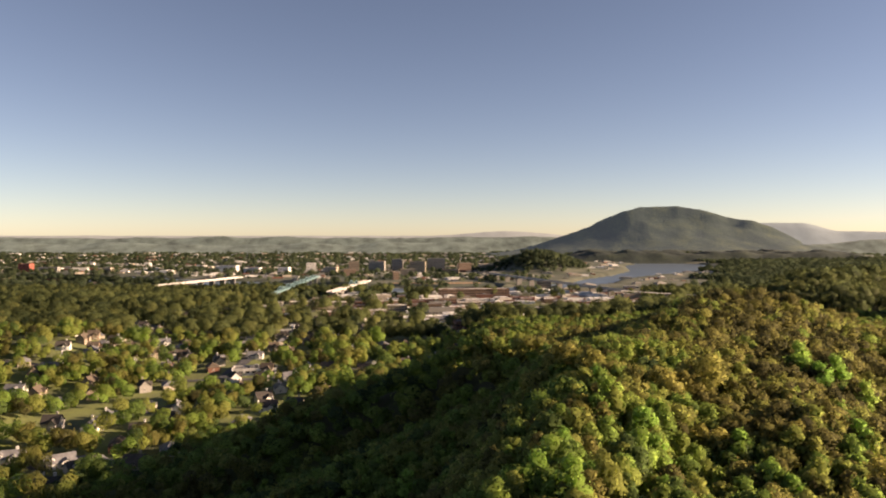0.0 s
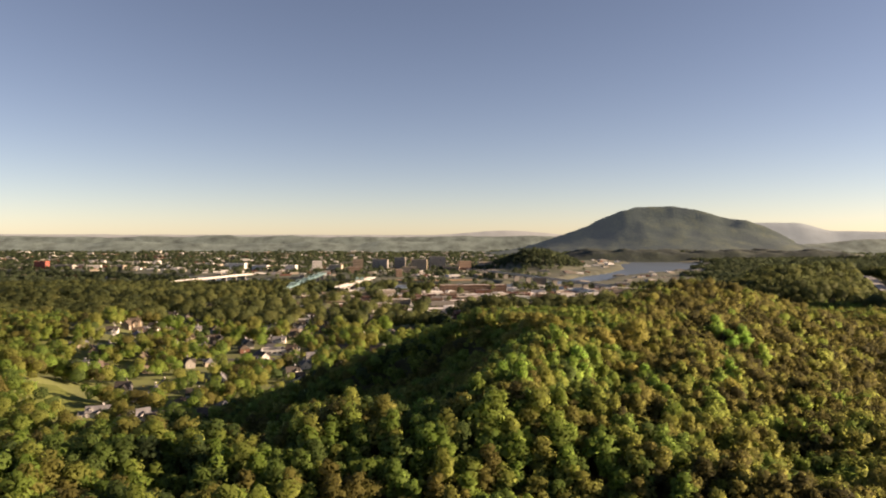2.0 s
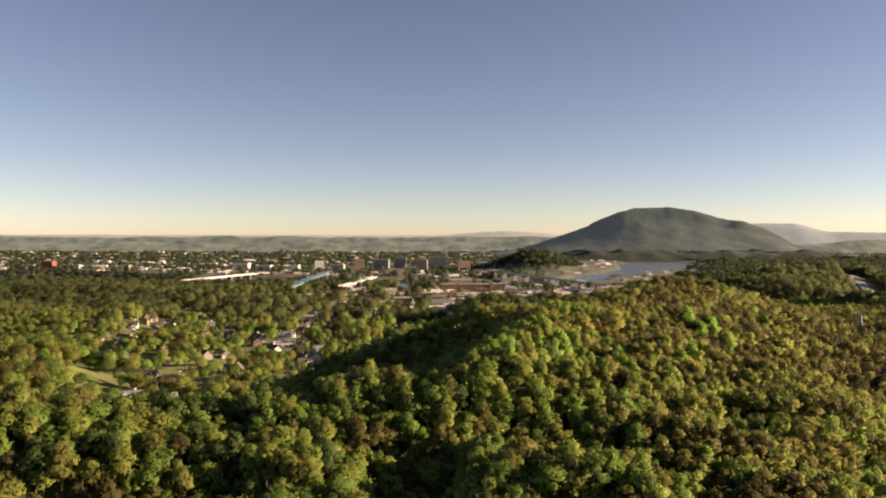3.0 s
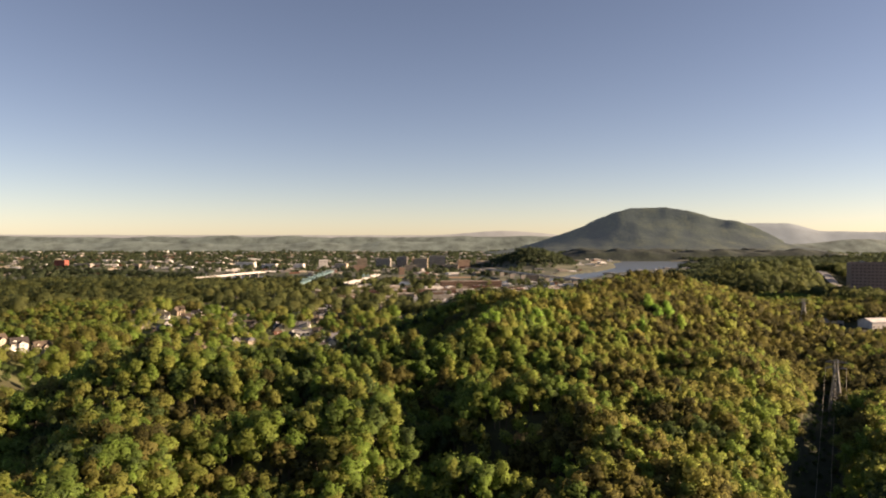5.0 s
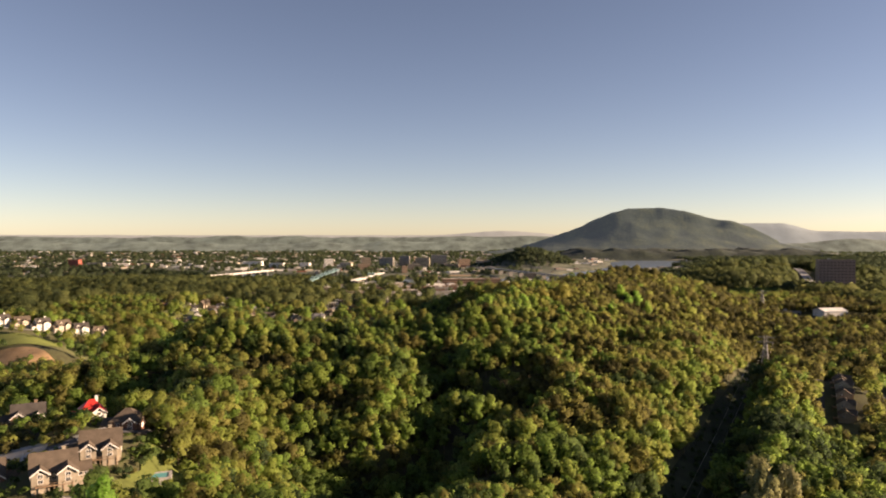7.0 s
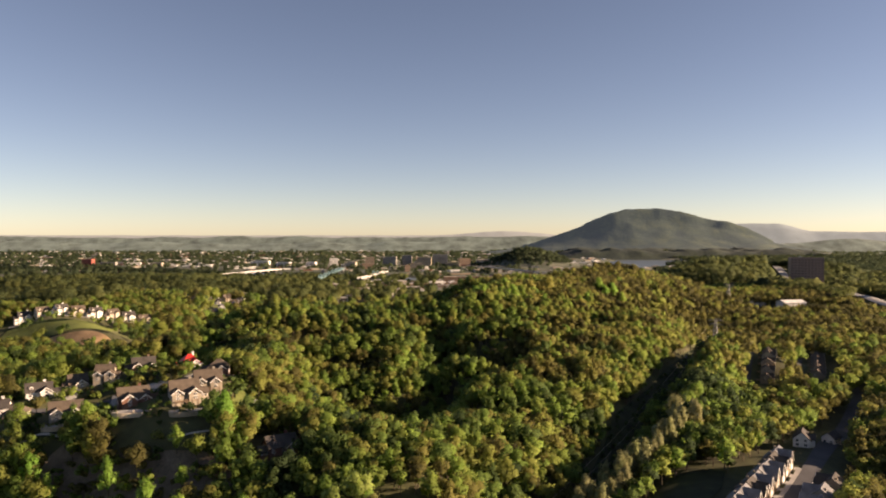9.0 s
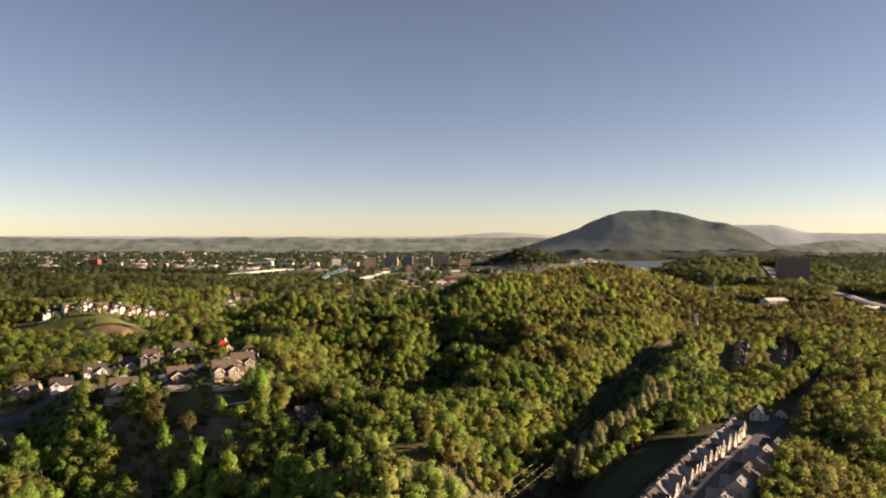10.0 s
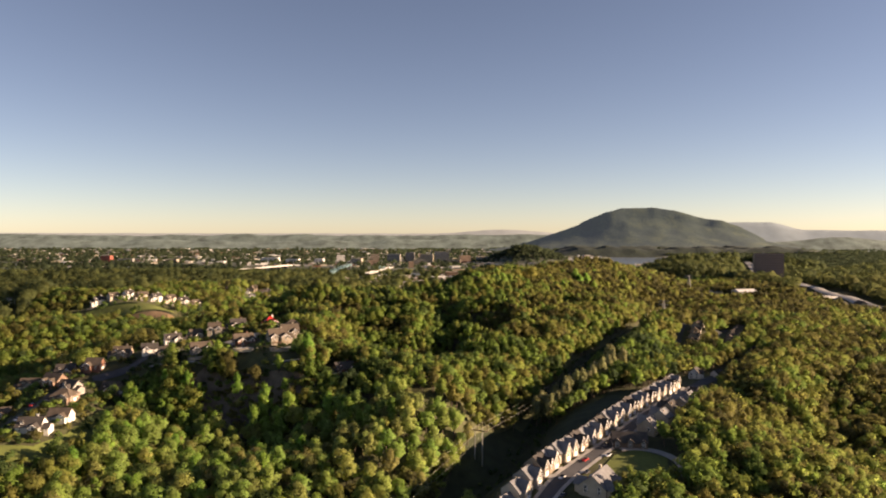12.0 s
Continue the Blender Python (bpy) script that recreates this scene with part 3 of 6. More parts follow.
def plant(name, label, kinds, X, Y, Z, R, S, seed, stems=None, leaf=None, lift=0.0):
    """Many trees as one growth: crowns of radius R over ground Z."""
    r = np.random.default_rng(seed)
    which = r.integers(0, len(kinds), len(X))
    ang = r.uniform(0, 6.28, len(X))
    VV, FF, AA, NN, n = [], [], [], [], 0
    sv = []
    for k, (cv, cf, cn) in enumerate(kinds):
        i = np.nonzero(which == k)[0]
        if not len(i):
            continue
        for (bv, bf, bn), wood in (((cv, cf, cn), False), (stems[k % len(stems)] if stems else (None, None, None), True)):
            if bv is None:
                continue
            c, s = np.cos(ang[i])[:, None], np.sin(ang[i])[:, None]
            P = np.stack([c * bv[:, 0] - s * bv[:, 1], s * bv[:, 0] + c * bv[:, 1], np.broadcast_to(bv[:, 2], (len(i), len(bv)))], -1)
            P = P * R[i][:, None, None]
            P[..., 0] += X[i][:, None]
            P[..., 1] += Y[i][:, None]
            P[..., 2] += (Z[i] + 1.35 * R[i] + lift)[:, None]
            if wood:
                sv.append((P.reshape(-1, 3), (bf[None] + (np.arange(len(i)) * len(bv))[:, None, None]).reshape(-1, 3)))
                continue
            VV.append(P.reshape(-1, 3))
            FF.append((bf[None] + (n + np.arange(len(i)) * len(bv))[:, None, None]).reshape(-1, 3))
            NN.append(np.stack([c * bn[:, 0] - s * bn[:, 1], s * bn[:, 0] + c * bn[:, 1], np.broadcast_to(bn[:, 2], (len(i), len(bn)))], -1).reshape(-1, 3))
            AA.append(np.repeat(S[i], len(bv)))
            n += len(i) * len(bv)
    ob = raw(name, np.concatenate(VV), np.concatenate(FF), leaf or M_LEAF, np.concatenate(AA), True, np.concatenate(NN))
    tagged(ob, label, "trees", kind="stuff")
    if sv:
        n, V2, F2 = 0, [], []
        for v, f in sv:
            V2.append(v)
            F2.append(f + n)
            n += len(v)
        st = raw("trunks", np.concatenate(V2), np.concatenate(F2), M_BARK)
        st.parent = ob
        tagged(st, "grey-brown trunks and limbs", kind="stuff")
    return len(X)


def town_side(X, Y):
    """The built-up valley floor."""
    return (land(X, Y) < 33) & (X < 0) & (X > -330) & (Y > 230) & ((X < -115) | (Y > 350))


def wood(name, label, kinds, box, gap, keep, size, seed, stems=None, dull=0.0, leaf=None, lift=0.0):
    r = np.random.default_rng(seed)
    X, Y = scatter(*box, gap, seed)
    Z = land(X, Y)
    D = nearest_view(X, Y, Z)
    ok = keep(X, Y, D) & (open_ground(X, Y) < 0.5)
    X, Y, Z = X[ok], Y[ok], Z[ok]
    R = size * r.uniform(0.78, 1.30, len(X)) * (1 + 0.2 * wobble(X, Y, 60, 77))
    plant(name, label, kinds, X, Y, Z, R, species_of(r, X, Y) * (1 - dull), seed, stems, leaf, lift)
    return len(X)


def summit(X, Y, D):
    """The crowns that the flight passes nearest."""
    return (D < 150) & (Y > 20) & (X > -110) & (X < 130) & (Y < 190)


counts = [
    wood("summit_wood", "spring wood of yellow-green and olive trees on the hilltop", KIND_CLOSE, (-110, 130, 20, 190), 4.2, summit, 2.7, 107, STEMS, lift=2.0),
    wood("near_wood", "spring wood of yellow-green and olive broadleaf trees", KIND_NEAR, (-330, 330, -420, 330), 4.1,
         lambda X, Y, D: (D < 235) & ~own_stretch(X, Y) & ~summit(X, Y, D), 2.6, 101, STEMS, lift=2.0),
    wood("hill_wood", "spring wood on the hillsides, olive and green", KIND_MID, (-560, 620, -420, 640), 5.0,
         lambda X, Y, D: (D >= 235) & (D < 620) & ~town_side(X, Y), 3.1, 102, lift=1.0),
    wood("garden_trees", "garden trees between the houses of the valley", KIND_MID, (-560, 0, 150, 640), 7.0,
         lambda X, Y, D: (D >= 235) & (D < 620) & town_side(X, Y) & (wobble(X, Y, 75, 55) > -0.35), 4.6, 105),
    wood("town_trees", "street trees and groves along the valley", KIND_FAR, (-1000, 1000, -100, 1250), 9.5,
         lambda X, Y, D: (D >= 620) & (D < 1250) & ((wobble(X, Y, 110, 56) > -0.25 + 0.5 * (Y > 780)) | (X > 150) | (X < -0.24 * Y)) & ~((X > -60 + 0.05 * Y) & (X < 0.29 * Y) & (Y > 690) & (wobble(X, Y, 90, 59) < 0.75)), 6.0, 103, None, 0.0, M_LEAF_TOWN),
    wood("city_trees", "distant trees among the city blocks", KIND_DIM, (-2800, 2800, 1150, 4000), 25,
         lambda X, Y, D: (D < 4200) & (wobble(X, Y, 300, 57) > 0.0) & ((X < 0.15 * Y) | (X > 0.43 * Y) | (Y > 2700) | (np.hypot(X - 285, Y - 2015) < 160)) & (line_dist(X, Y, [(-545, 1180, 0), (-440, 1500, 0)])[0] > 45), 6.5, 104, None, 0.3, M_LEAF_FAR, -6.0),
    wood("valley_wood", "wooded plain between the hill and the river", KIND_DIM, (430, 2300, 900, 2700), 13.5,
         lambda X, Y, D: (X > (0.41 + 0.07 * wobble(X, Y, 230, 63)) * Y) & (X < 0.68 * Y + 250) & (wobble(X, Y, 240, 58) > -0.85), 6.6, 108, None, 0.3, M_LEAF_FAR, -4.0),
    wood("hill_grove", "dense trees on the low hill beside the city", KIND_FAR, (130, 440, 1880, 2160), 11.5,
         lambda X, Y, D: np.hypot(X - 285, (Y - 2015) * 1.1) < 135, 6.0, 110, None, 0.3, M_LEAF_FAR),
    wood("bank_wood", "dark trees along the near river bank", KIND_FAR, (-1300, -130, 1250, 1850), 12,
         lambda X, Y, D: (line_dist(X, Y, RIVER)[0] < 150) & (line_dist(X, Y, [(x, y - 95, 0) for x, y, w in RIVER])[0] < 62) & ((X < -560) | (Y < 1380)), 5.5, 109, None, 0.6, M_LEAF_FAR, -3.0),
]

r0 = np.random.default_rng(411)
SX, SY = scatter(-60, 200, -265, 170, 4.4, 410)
d0, w0 = line_dist(SX, SY, CORRIDOR)
in0 = (d0 < w0 - 1) & (SY > -262)
SX, SY = SX[in0], SY[in0]
# darkest leaf tones: the corridor's shade put into the scrub's colour
plant("undergrowth", "low scrub under the power line, darkened for shade", KIND_FAR, SX, SY, land(SX, SY) - 0.6, r0.uniform(0.5, 1.2, len(SX)), r0.uniform(0, 0.06, len(SX)), 412)

HX, HY = scatter(-205, -50, -215, -40, 3.4, 420)
dh, wh = line_dist(HX, HY, HILL_ROAD)
near_house = np.min([np.hypot(HX - x, HY - y) for x, y in HILL_SITES], axis=0)
dl, wl0 = line_dist(HX, HY, LAWN)
in1 = (dh > 4) & (near_house > 8.0) & (near_house < 40) & (dl > wl0) & (wobble(HX, HY, 23, 72) > -0.5)
HX, HY = HX[in1], HY[in1]
BRUSH = [crown(tr, 3, 12, 0.26, 0.6, 0.1, 0.5) for _ in range(4)]
plant("undergrowth", "low brown and olive brush on the cleared slope", BRUSH, HX, HY, land(HX, HY) - 0.9, r0.uniform(0.9, 2.3, len(HX)), r0.choice([0.15, 0.30, 0.42, 0.55, 0.70, 0.82], len(HX)), 421)

GX, GY = scatter(-212, -48, -205, -42, 2.6, 430)
hill_near = np.min([np.hypot(GX - x, GY - y) for x, y in HILL_SITES[:24]], axis=0)
in2 = (hill_near > 6.2) & (hill_near < 13) & (line_dist(GX, GY, HILL_ROAD)[0] > 3.5) & (wobble(GX, GY, 13, 73) > 0.1)
GX, GY = GX[in2], GY[in2]
plant("undergrowth", "dark garden shrubs between the hilltop houses", BRUSH, GX, GY, land(GX, GY) - 0.5, r0.uniform(0.7, 1.7, len(GX)), r0.choice([0.0, 0.03, 0.08, 0.20], len(GX)), 431)


def single_trees():
    """Broadleaf trees that stand singly on the near slope."""
    protos = []
    for v, f, nn in KIND_OWN:
        tree = new("tree")
        c = raw("crown", v, f, M_LEAF_OWN, None, True, nn)
        t = raw("trunk", *stem(tr, 2.2, 4)[:2], M_BARK)
        c.parent = t.parent = tree
        tagged(tree, "spring-leaved broadleaf tree on the wooded slope", "tree", "trees of the near slope")
        protos.append(tree)
    X, Y = scatter(-135, 10, -258, -142, 5.7, 301)
    Z = land(X, Y)
    ok = (open_ground(X, Y) < 0.5) & (nearest_view(X, Y, Z) < 1e5)
    r = np.random.default_rng(302)
    for i, (x, y, z) in enumerate(zip(X[ok][:300], Y[ok][:300], Z[ok][:300])):
        s = 3.1 * r.uniform(0.65, 1.4)
        m = pose(x, y, z + 2.0 * s, 0, 0, r.uniform(0, 360))
        if i < len(protos):
            ob = protos[i]
            ob.matrix_basis = m
        else:
            ob = copy_thing(protos[r.integers(len(protos))], m)
        ob.scale = (s, s, s)
    return int(ok.sum())


def lime_trees():
    """Slender fresh-green trees that stand free on the cleared slope and at its foot."""
    r = np.random.default_rng(77)
    lime = []
    for k in (2, 4, 6):
        tree = new("sapling")
        v, f, nn = KIND_OWN[k]
        raw("crown", v * (0.86, 0.86, 1.15), f, M_LEAF_LIME, None, True, nn).parent = tree
        raw("trunk", *stem(tr, 2.2, 4)[:2], M_BARK).parent = tree
        tagged(tree, "slender fresh lime-green tree on the cleared slope", "tree", "lime-green trees of the slope")
        lime.append(tree)
    spots = [(-114, -115, 3.0), (-101, -129, 2.6), (-84, -122, 2.2), (-72, -116, 3.6), (-86, -139, 3.2), (-79, -131, 2.0), (-129, -124, 2.8), (-124, -127, 3.0),
             (-83, -151, 3.2), (-77, -151, 3.4), (-111, -142, 1.7), (-141, -120, 2.0), (-146, -132, 3.2), (-139, -131, 3.0), (-133, -134, 2.8), (-128, -138, 3.0)]
    spots += [(-143, -133, 3.2), (-139, -126, 2.8), (-148, -132, 3.6), (-135, -125, 3.0), (-145, -147, 2.4), (-86, -143, 3.2), (-79, -146, 2.8), (-74, -145, 3.6), (-39, -160, 3.0), (-33, -157, 2.4), (-42, -161, 3.2), (-29, -162, 2.8), (-88, -150, 3.6), (-105, -149, 3.0), (-118, -129, 2.4), (-57, -149, 3.2), (-64, -155, 2.8), (-48, -154, 3.6), (-120, -143, 3.0), (-143, -164, 2.4)]
    spots += [(x, y, s) for x, y, s in zip(r.uniform(-145, -60, 26), r.uniform(-210, -160, 26), r.uniform(2.2, 3.4, 26))]
    for i, (x, y, s) in enumerate(spots):
        m = pose(x, y, float(land(x, y)) + 2.3 * s, 0, 0, r.uniform(0, 360))
        ob = lime[i] if i < 3 else copy_thing(lime[r.integers(3)], m)
        ob.matrix_basis = m
        ob.scale = (s * 1.15, s * 1.15, s * r.uniform(1.1, 1.4))


def marked_trees():
    """Single trees that stand out of the wood: fresh green and golden crowns on the hilltop, slim pale poplars beside the power line."""
    r = np.random.default_rng(91)
    leaf_green, leaf_gold = M_LEAF_LIME, foliage("golden_leaves", True, [(0.330, 0.320, 0.090), (0.300, 0.270, 0.085), (0.320, 0.345, 0.100)], 0.7)
    leaf_pale = foliage("poplar_leaves", True, [(0.290, 0.310, 0.150), (0.340, 0.330, 0.165), (0.260, 0.295, 0.130)], 0.6)
    def kin(k, leaf, label, group, wide, tall, foot, name="tree"):
        tree = new(name)
        v, f, nn = KIND_OWN[k]
        raw("crown", v * (wide, wide, tall), f, leaf, None, True, nn).parent = tree
        raw("trunk", *stem(tr, foot, 4)[:2], M_BARK).parent = tree
        tagged(tree, label, "tree", group)
        return tree
    green = kin(2, leaf_green, "fresh bright green tree on the wooded hilltop", "fresh green trees of the hilltop", 0.95, 1.0, 2.2)
    gold = kin(1, leaf_gold, "broad golden-green tree on the wooded hilltop", "golden trees of the hilltop", 1.1, 0.85, 2.2)
    poplar = kin(4, leaf_pale, "slim pale poplar beside the power line", "poplars beside the power line", 0.82, 1.25, 2.7, "poplar")
    spots = [(green, x, y, s) for x, y, s in ((14, 104, 2.6), (17, 109, 3.0), (21, 121, 2.6), (22, 105, 2.4), (18, 98, 2.8), (40, 138, 3.2), (36, 128, 3.0), (41, 133, 2.6), (46, 153, 2.8), (36, 151, 3.4), (33, 147, 2.6),
             (37, 166, 2.8), (63, 146, 3.0), (61, 142, 2.6), (59, 125, 2.8), (62, 122, 2.4), (127, 224, 4.0), (120, 220, 3.6), (117, 228, 4.0), (37, 116, 2.4), (93, 154, 3.0), (-9, 170, 3.0), (133, 218, 3.4))]
    spots += [(gold, x, y, s) for x, y, s in ((69, 184, 4.6), (63, 180, 3.6), (55, 174, 3.6), (34, 196, 4.2), (29, 149, 3.0), (83, 132, 3.2), (57, 150, 3.4), (52, 152, 2.8), (66, 158, 3.0), (75, 150, 3.0), (26, 190, 3.6), (40, 186, 3.4))]
    for k in np.linspace(0, 1, 58):
        off = r.uniform(-5.5, 5.5)
        spots.append((poplar, 37 + 50 * k + 0.75 * off, -117 + 56 * k - 0.66 * off, r.uniform(2.7, 3.7)))
    begun = set()
    for proto, x, y, s in spots:
        m = pose(x, y, float(land(x, y)) + 2.3 * s, 0, 0, r.uniform(0, 360))
        ob = copy_thing(proto, m) if proto.name in begun else proto
        begun.add(proto.name)
        s *= 1.0 if proto is poplar else 1.3
        ob.matrix_basis = m
        ob.scale = (s, s, s * r.uniform(0.95, 1.15))


counts.append(single_trees())
lime_trees()
marked_trees()
scene["tree_counts"] = str(counts)


# ---- building kit ----
def tint(name, c, rough=0.8, vary=0.14, size=2.0, **k):
    return material(name, c, rough, vary=vary, size=size, fine=0.3, **k)


M_BRICK = tint("red_brown_brick", (0.165, 0.080, 0.056))
M_BRICK_O = tint("orange_brick", (0.235, 0.165, 0.12))
M_STONE = tint("cream_stone", (0.31, 0.265, 0.205), vary=0.25)
M_STUCCO = tint("cream_stucco", (0.43, 0.37, 0.29))
M_WHITE = tint("white_siding", (0.62, 0.60, 0.56), 0.6)
M_TAN = tint("tan_siding", (0.25, 0.20, 0.15))
M_GREY = tint("grey_siding", (0.27, 0.255, 0.23))
M_BROWNWALL = tint("brown_siding", (0.20, 0.13, 0.09))
M_ROOF_D = tint("dark_shingles", (0.060, 0.053, 0.048), 0.9, 0.3)
M_ROOF_B = tint("brown_shingles", (0.098, 0.076, 0.058), 0.9, 0.3)
M_ROOF_G = tint("weathered_grey_shingles", (0.165, 0.165, 0.17), 0.9, 0.25)
M_ROOF_RED = tint("red_roof_sheet", (0.50, 0.035, 0.03), 0.5)
M_ROOF_FLAT = tint("pale_roof_membrane", (0.66, 0.64, 0.60), 0.7, 0.2, 6)
M_ROOF_TAR = tint("dark_roof_felt", (0.15, 0.14, 0.13), 0.9, 0.25, 6)
M_TRIM = tint("white_trim", (0.78, 0.76, 0.72), 0.5)
M_TIMBER = tint("deck_timber", (0.25, 0.17, 0.11))
M_STEEL = material("galvanised_steel", (0.24, 0.24, 0.23), 0.5, 0.2, size=2, vary=0.12)
M_DARKBRICK = tint("dark_brown_brick", (0.24, 0.165, 0.14))
M_TEAL = tint("blue_green_steel_paint", (0.11, 0.20, 0.21), 0.5)
M_DARKGLASS = material("window_glass", (0.02, 0.024, 0.03), 0.08, size=3, vary=0.2, spec=0.6)
M_WIRE = material("line_wire", (0.42, 0.40, 0.34), 0.5, 0.5, size=5, vary=0.1)
M_POOL = material("pool_water", (0.10, 0.36, 0.36), 0.08, size=3, vary=0.1)
M_SOIL = material("bare_soil", (0.34, 0.22, 0.12), 0.95, size=9, fine=1.2, vary=0.3, bump=0.1)


def box(bm, x0, x1, y0, y1, z0, z1):
    v = [bm.verts.new(c) for c in ((x0, y0, z0), (x1, y0, z0), (x1, y1, z0), (x0, y1, z0), (x0, y0, z1), (x1, y0, z1), (x1, y1, z1), (x0, y1, z1))]
    for f in ((3, 2, 1, 0), (4, 5, 6, 7), (0, 1, 5, 4), (1, 2, 6, 5), (2, 3, 7, 6), (3, 0, 4, 7)):
        bm.faces.new([v[i] for i in f])


def prism(bm, ring, axis, a, b):
    """A solid whose outline (u, z) is drawn along an axis from a to b."""
    def at(u, z, w):
        return (w, u, z) if axis == "x" else (u, w, z)
    n = len(ring)
    p = [bm.verts.new(at(u, z, a)) for u, z in ring]
    q = [bm.verts.new(at(u, z, b)) for u, z in ring]
    for i in range(n):
        bm.faces.new((p[i], p[(i + 1) % n], q[(i + 1) % n], q[i]))
    bm.faces.new(p[::-1])
    bm.faces.new(q)


def mesh_of(name, bm, mat):
    bmesh.ops.recalc_face_normals(bm, faces=bm.faces)
    me = bpy.data.meshes.new(name)
    bm.to_mesh(me)
    bm.free()
    me.materials.append(mat)
    return me


def roof_slab(bm, axis, mid, half, eave, rise, a, b, thick=0.3, over=0.5):
    """Two sloping sheets that meet in a ridge along an axis."""
    k = rise / half
    e, lo = half + over, eave - over * k
    prism(bm, [(mid - e, lo), (mid, eave + rise), (mid + e, lo), (mid + e, lo + thick), (mid, eave + rise + thick), (mid - e, lo + thick)], axis, a - over, b + over)


def hip_roof(bm, w, d, eave, rise, over=0.5, thick=0.25):
    x, y = w / 2 + over, d / 2 + over
    r = max(w - d, 0.0) / 2 + 0.6
    s = max(d - w, 0.0) / 2
    low = [bm.verts.new(c) for c in ((-x, -y, eave), (x, -y, eave), (x, y, eave), (-x, y, eave))]
    up = [bm.verts.new((c.co.x, c.co.y, eave + thick)) for c in low]
    if w >= d:
        t0, t1 = bm.verts.new((-r, 0, eave + rise)), bm.verts.new((r, 0, eave + rise))
        tops = [(up[0], up[1], t1, t0), (up[1], up[2], t1), (up[2], up[3], t0, t1), (up[3], up[0], t0)]
    else:
        t0, t1 = bm.verts.new((0, -s, eave + rise)), bm.verts.new((0, s, eave + rise))
        tops = [(up[0], up[1], t0), (up[1], up[2], t1, t0), (up[2], up[3], t1), (up[3], up[0], t0, t1)]
    for f in tops:
        bm.faces.new(f)
    bm.faces.new(low[::-1])
    for i in range(4):
        bm.faces.new((low[i], low[(i + 1) % 4], up[(i + 1) % 4], up[i]))


def unit(name, mat, fn):
    bm = bmesh.new()
    fn(bm)
    return mesh_of(name, bm, mat)


def frame_ring(bm):
    box(bm, -0.62, -0.5, -0.06, 0.06, 0, 1.5)
    box(bm, 0.5, 0.62, -0.06, 0.06, 0, 1.5)
    box(bm, -0.5, 0.5, -0.06, 0.06, 0, 0.12)
    box(bm, -0.5, 0.5, -0.06, 0.06, 1.38, 1.5)
    box(bm, -0.04, 0.04, -0.05, 0.05, 0.12, 1.38)


ME_FRAME = unit("window", M_TRIM, frame_ring)
ME_PANE = unit("pane", M_DARKGLASS, lambda bm: box(bm, -0.5, 0.5, -0.03, 0.02, 0.12, 1.38))
ME_DOOR = unit("door", M_BROWNWALL, lambda bm: (box(bm, -0.5, 0.5, -0.05, 0.05, 0, 2.1), box(bm, -0.35, 0.35, -0.08, 0.08, 1.2, 1.9)))


def garage_panels(bm):
    for i in range(4):
        box(bm, -1.3, 1.3, -0.06, 0.06, 0.02 + i * 0.56, 0.55 + i * 0.56)


ME_GARAGE = unit("garage_door", M_TRIM, garage_panels)


def simple_window():
    bm = bmesh.new()
    frame_ring(bm)
    n = len(bm.faces)
    box(bm, -0.5, 0.5, -0.03, 0.02, 0.12, 1.38)
    bm.faces.ensure_lookup_table()
    for f in bm.faces[n:]:
        f.material_index = 1
    me = mesh_of("window", bm, M_TRIM)
    me.materials.append(M_DARKGLASS)
    return me


ME_SIMPLE = simple_window()


def fit(me, parent, x, y, z, turn=0, sx=1.0, sz=1.0, name=""):
    ob = new(name or me.name.split(".")[0], me)
    ob.parent = parent
    ob.matrix_basis = pose(x, y, z, 0, 0, turn) @ Matrix.Diagonal((sx, 1, sz, 1))
    return ob


def window(parent, x, y, z, turn=0, sx=1.0, sz=1.0, plain=False):
    if plain:
        return fit(ME_SIMPLE, parent, x, y, z, turn, sx, sz)
    w = fit(ME_FRAME, parent, x, y, z, turn, sx, sz)
    fit(ME_PANE, w, 0, 0, 0)
    return w


G_HILL = "houses on the wooded hill"


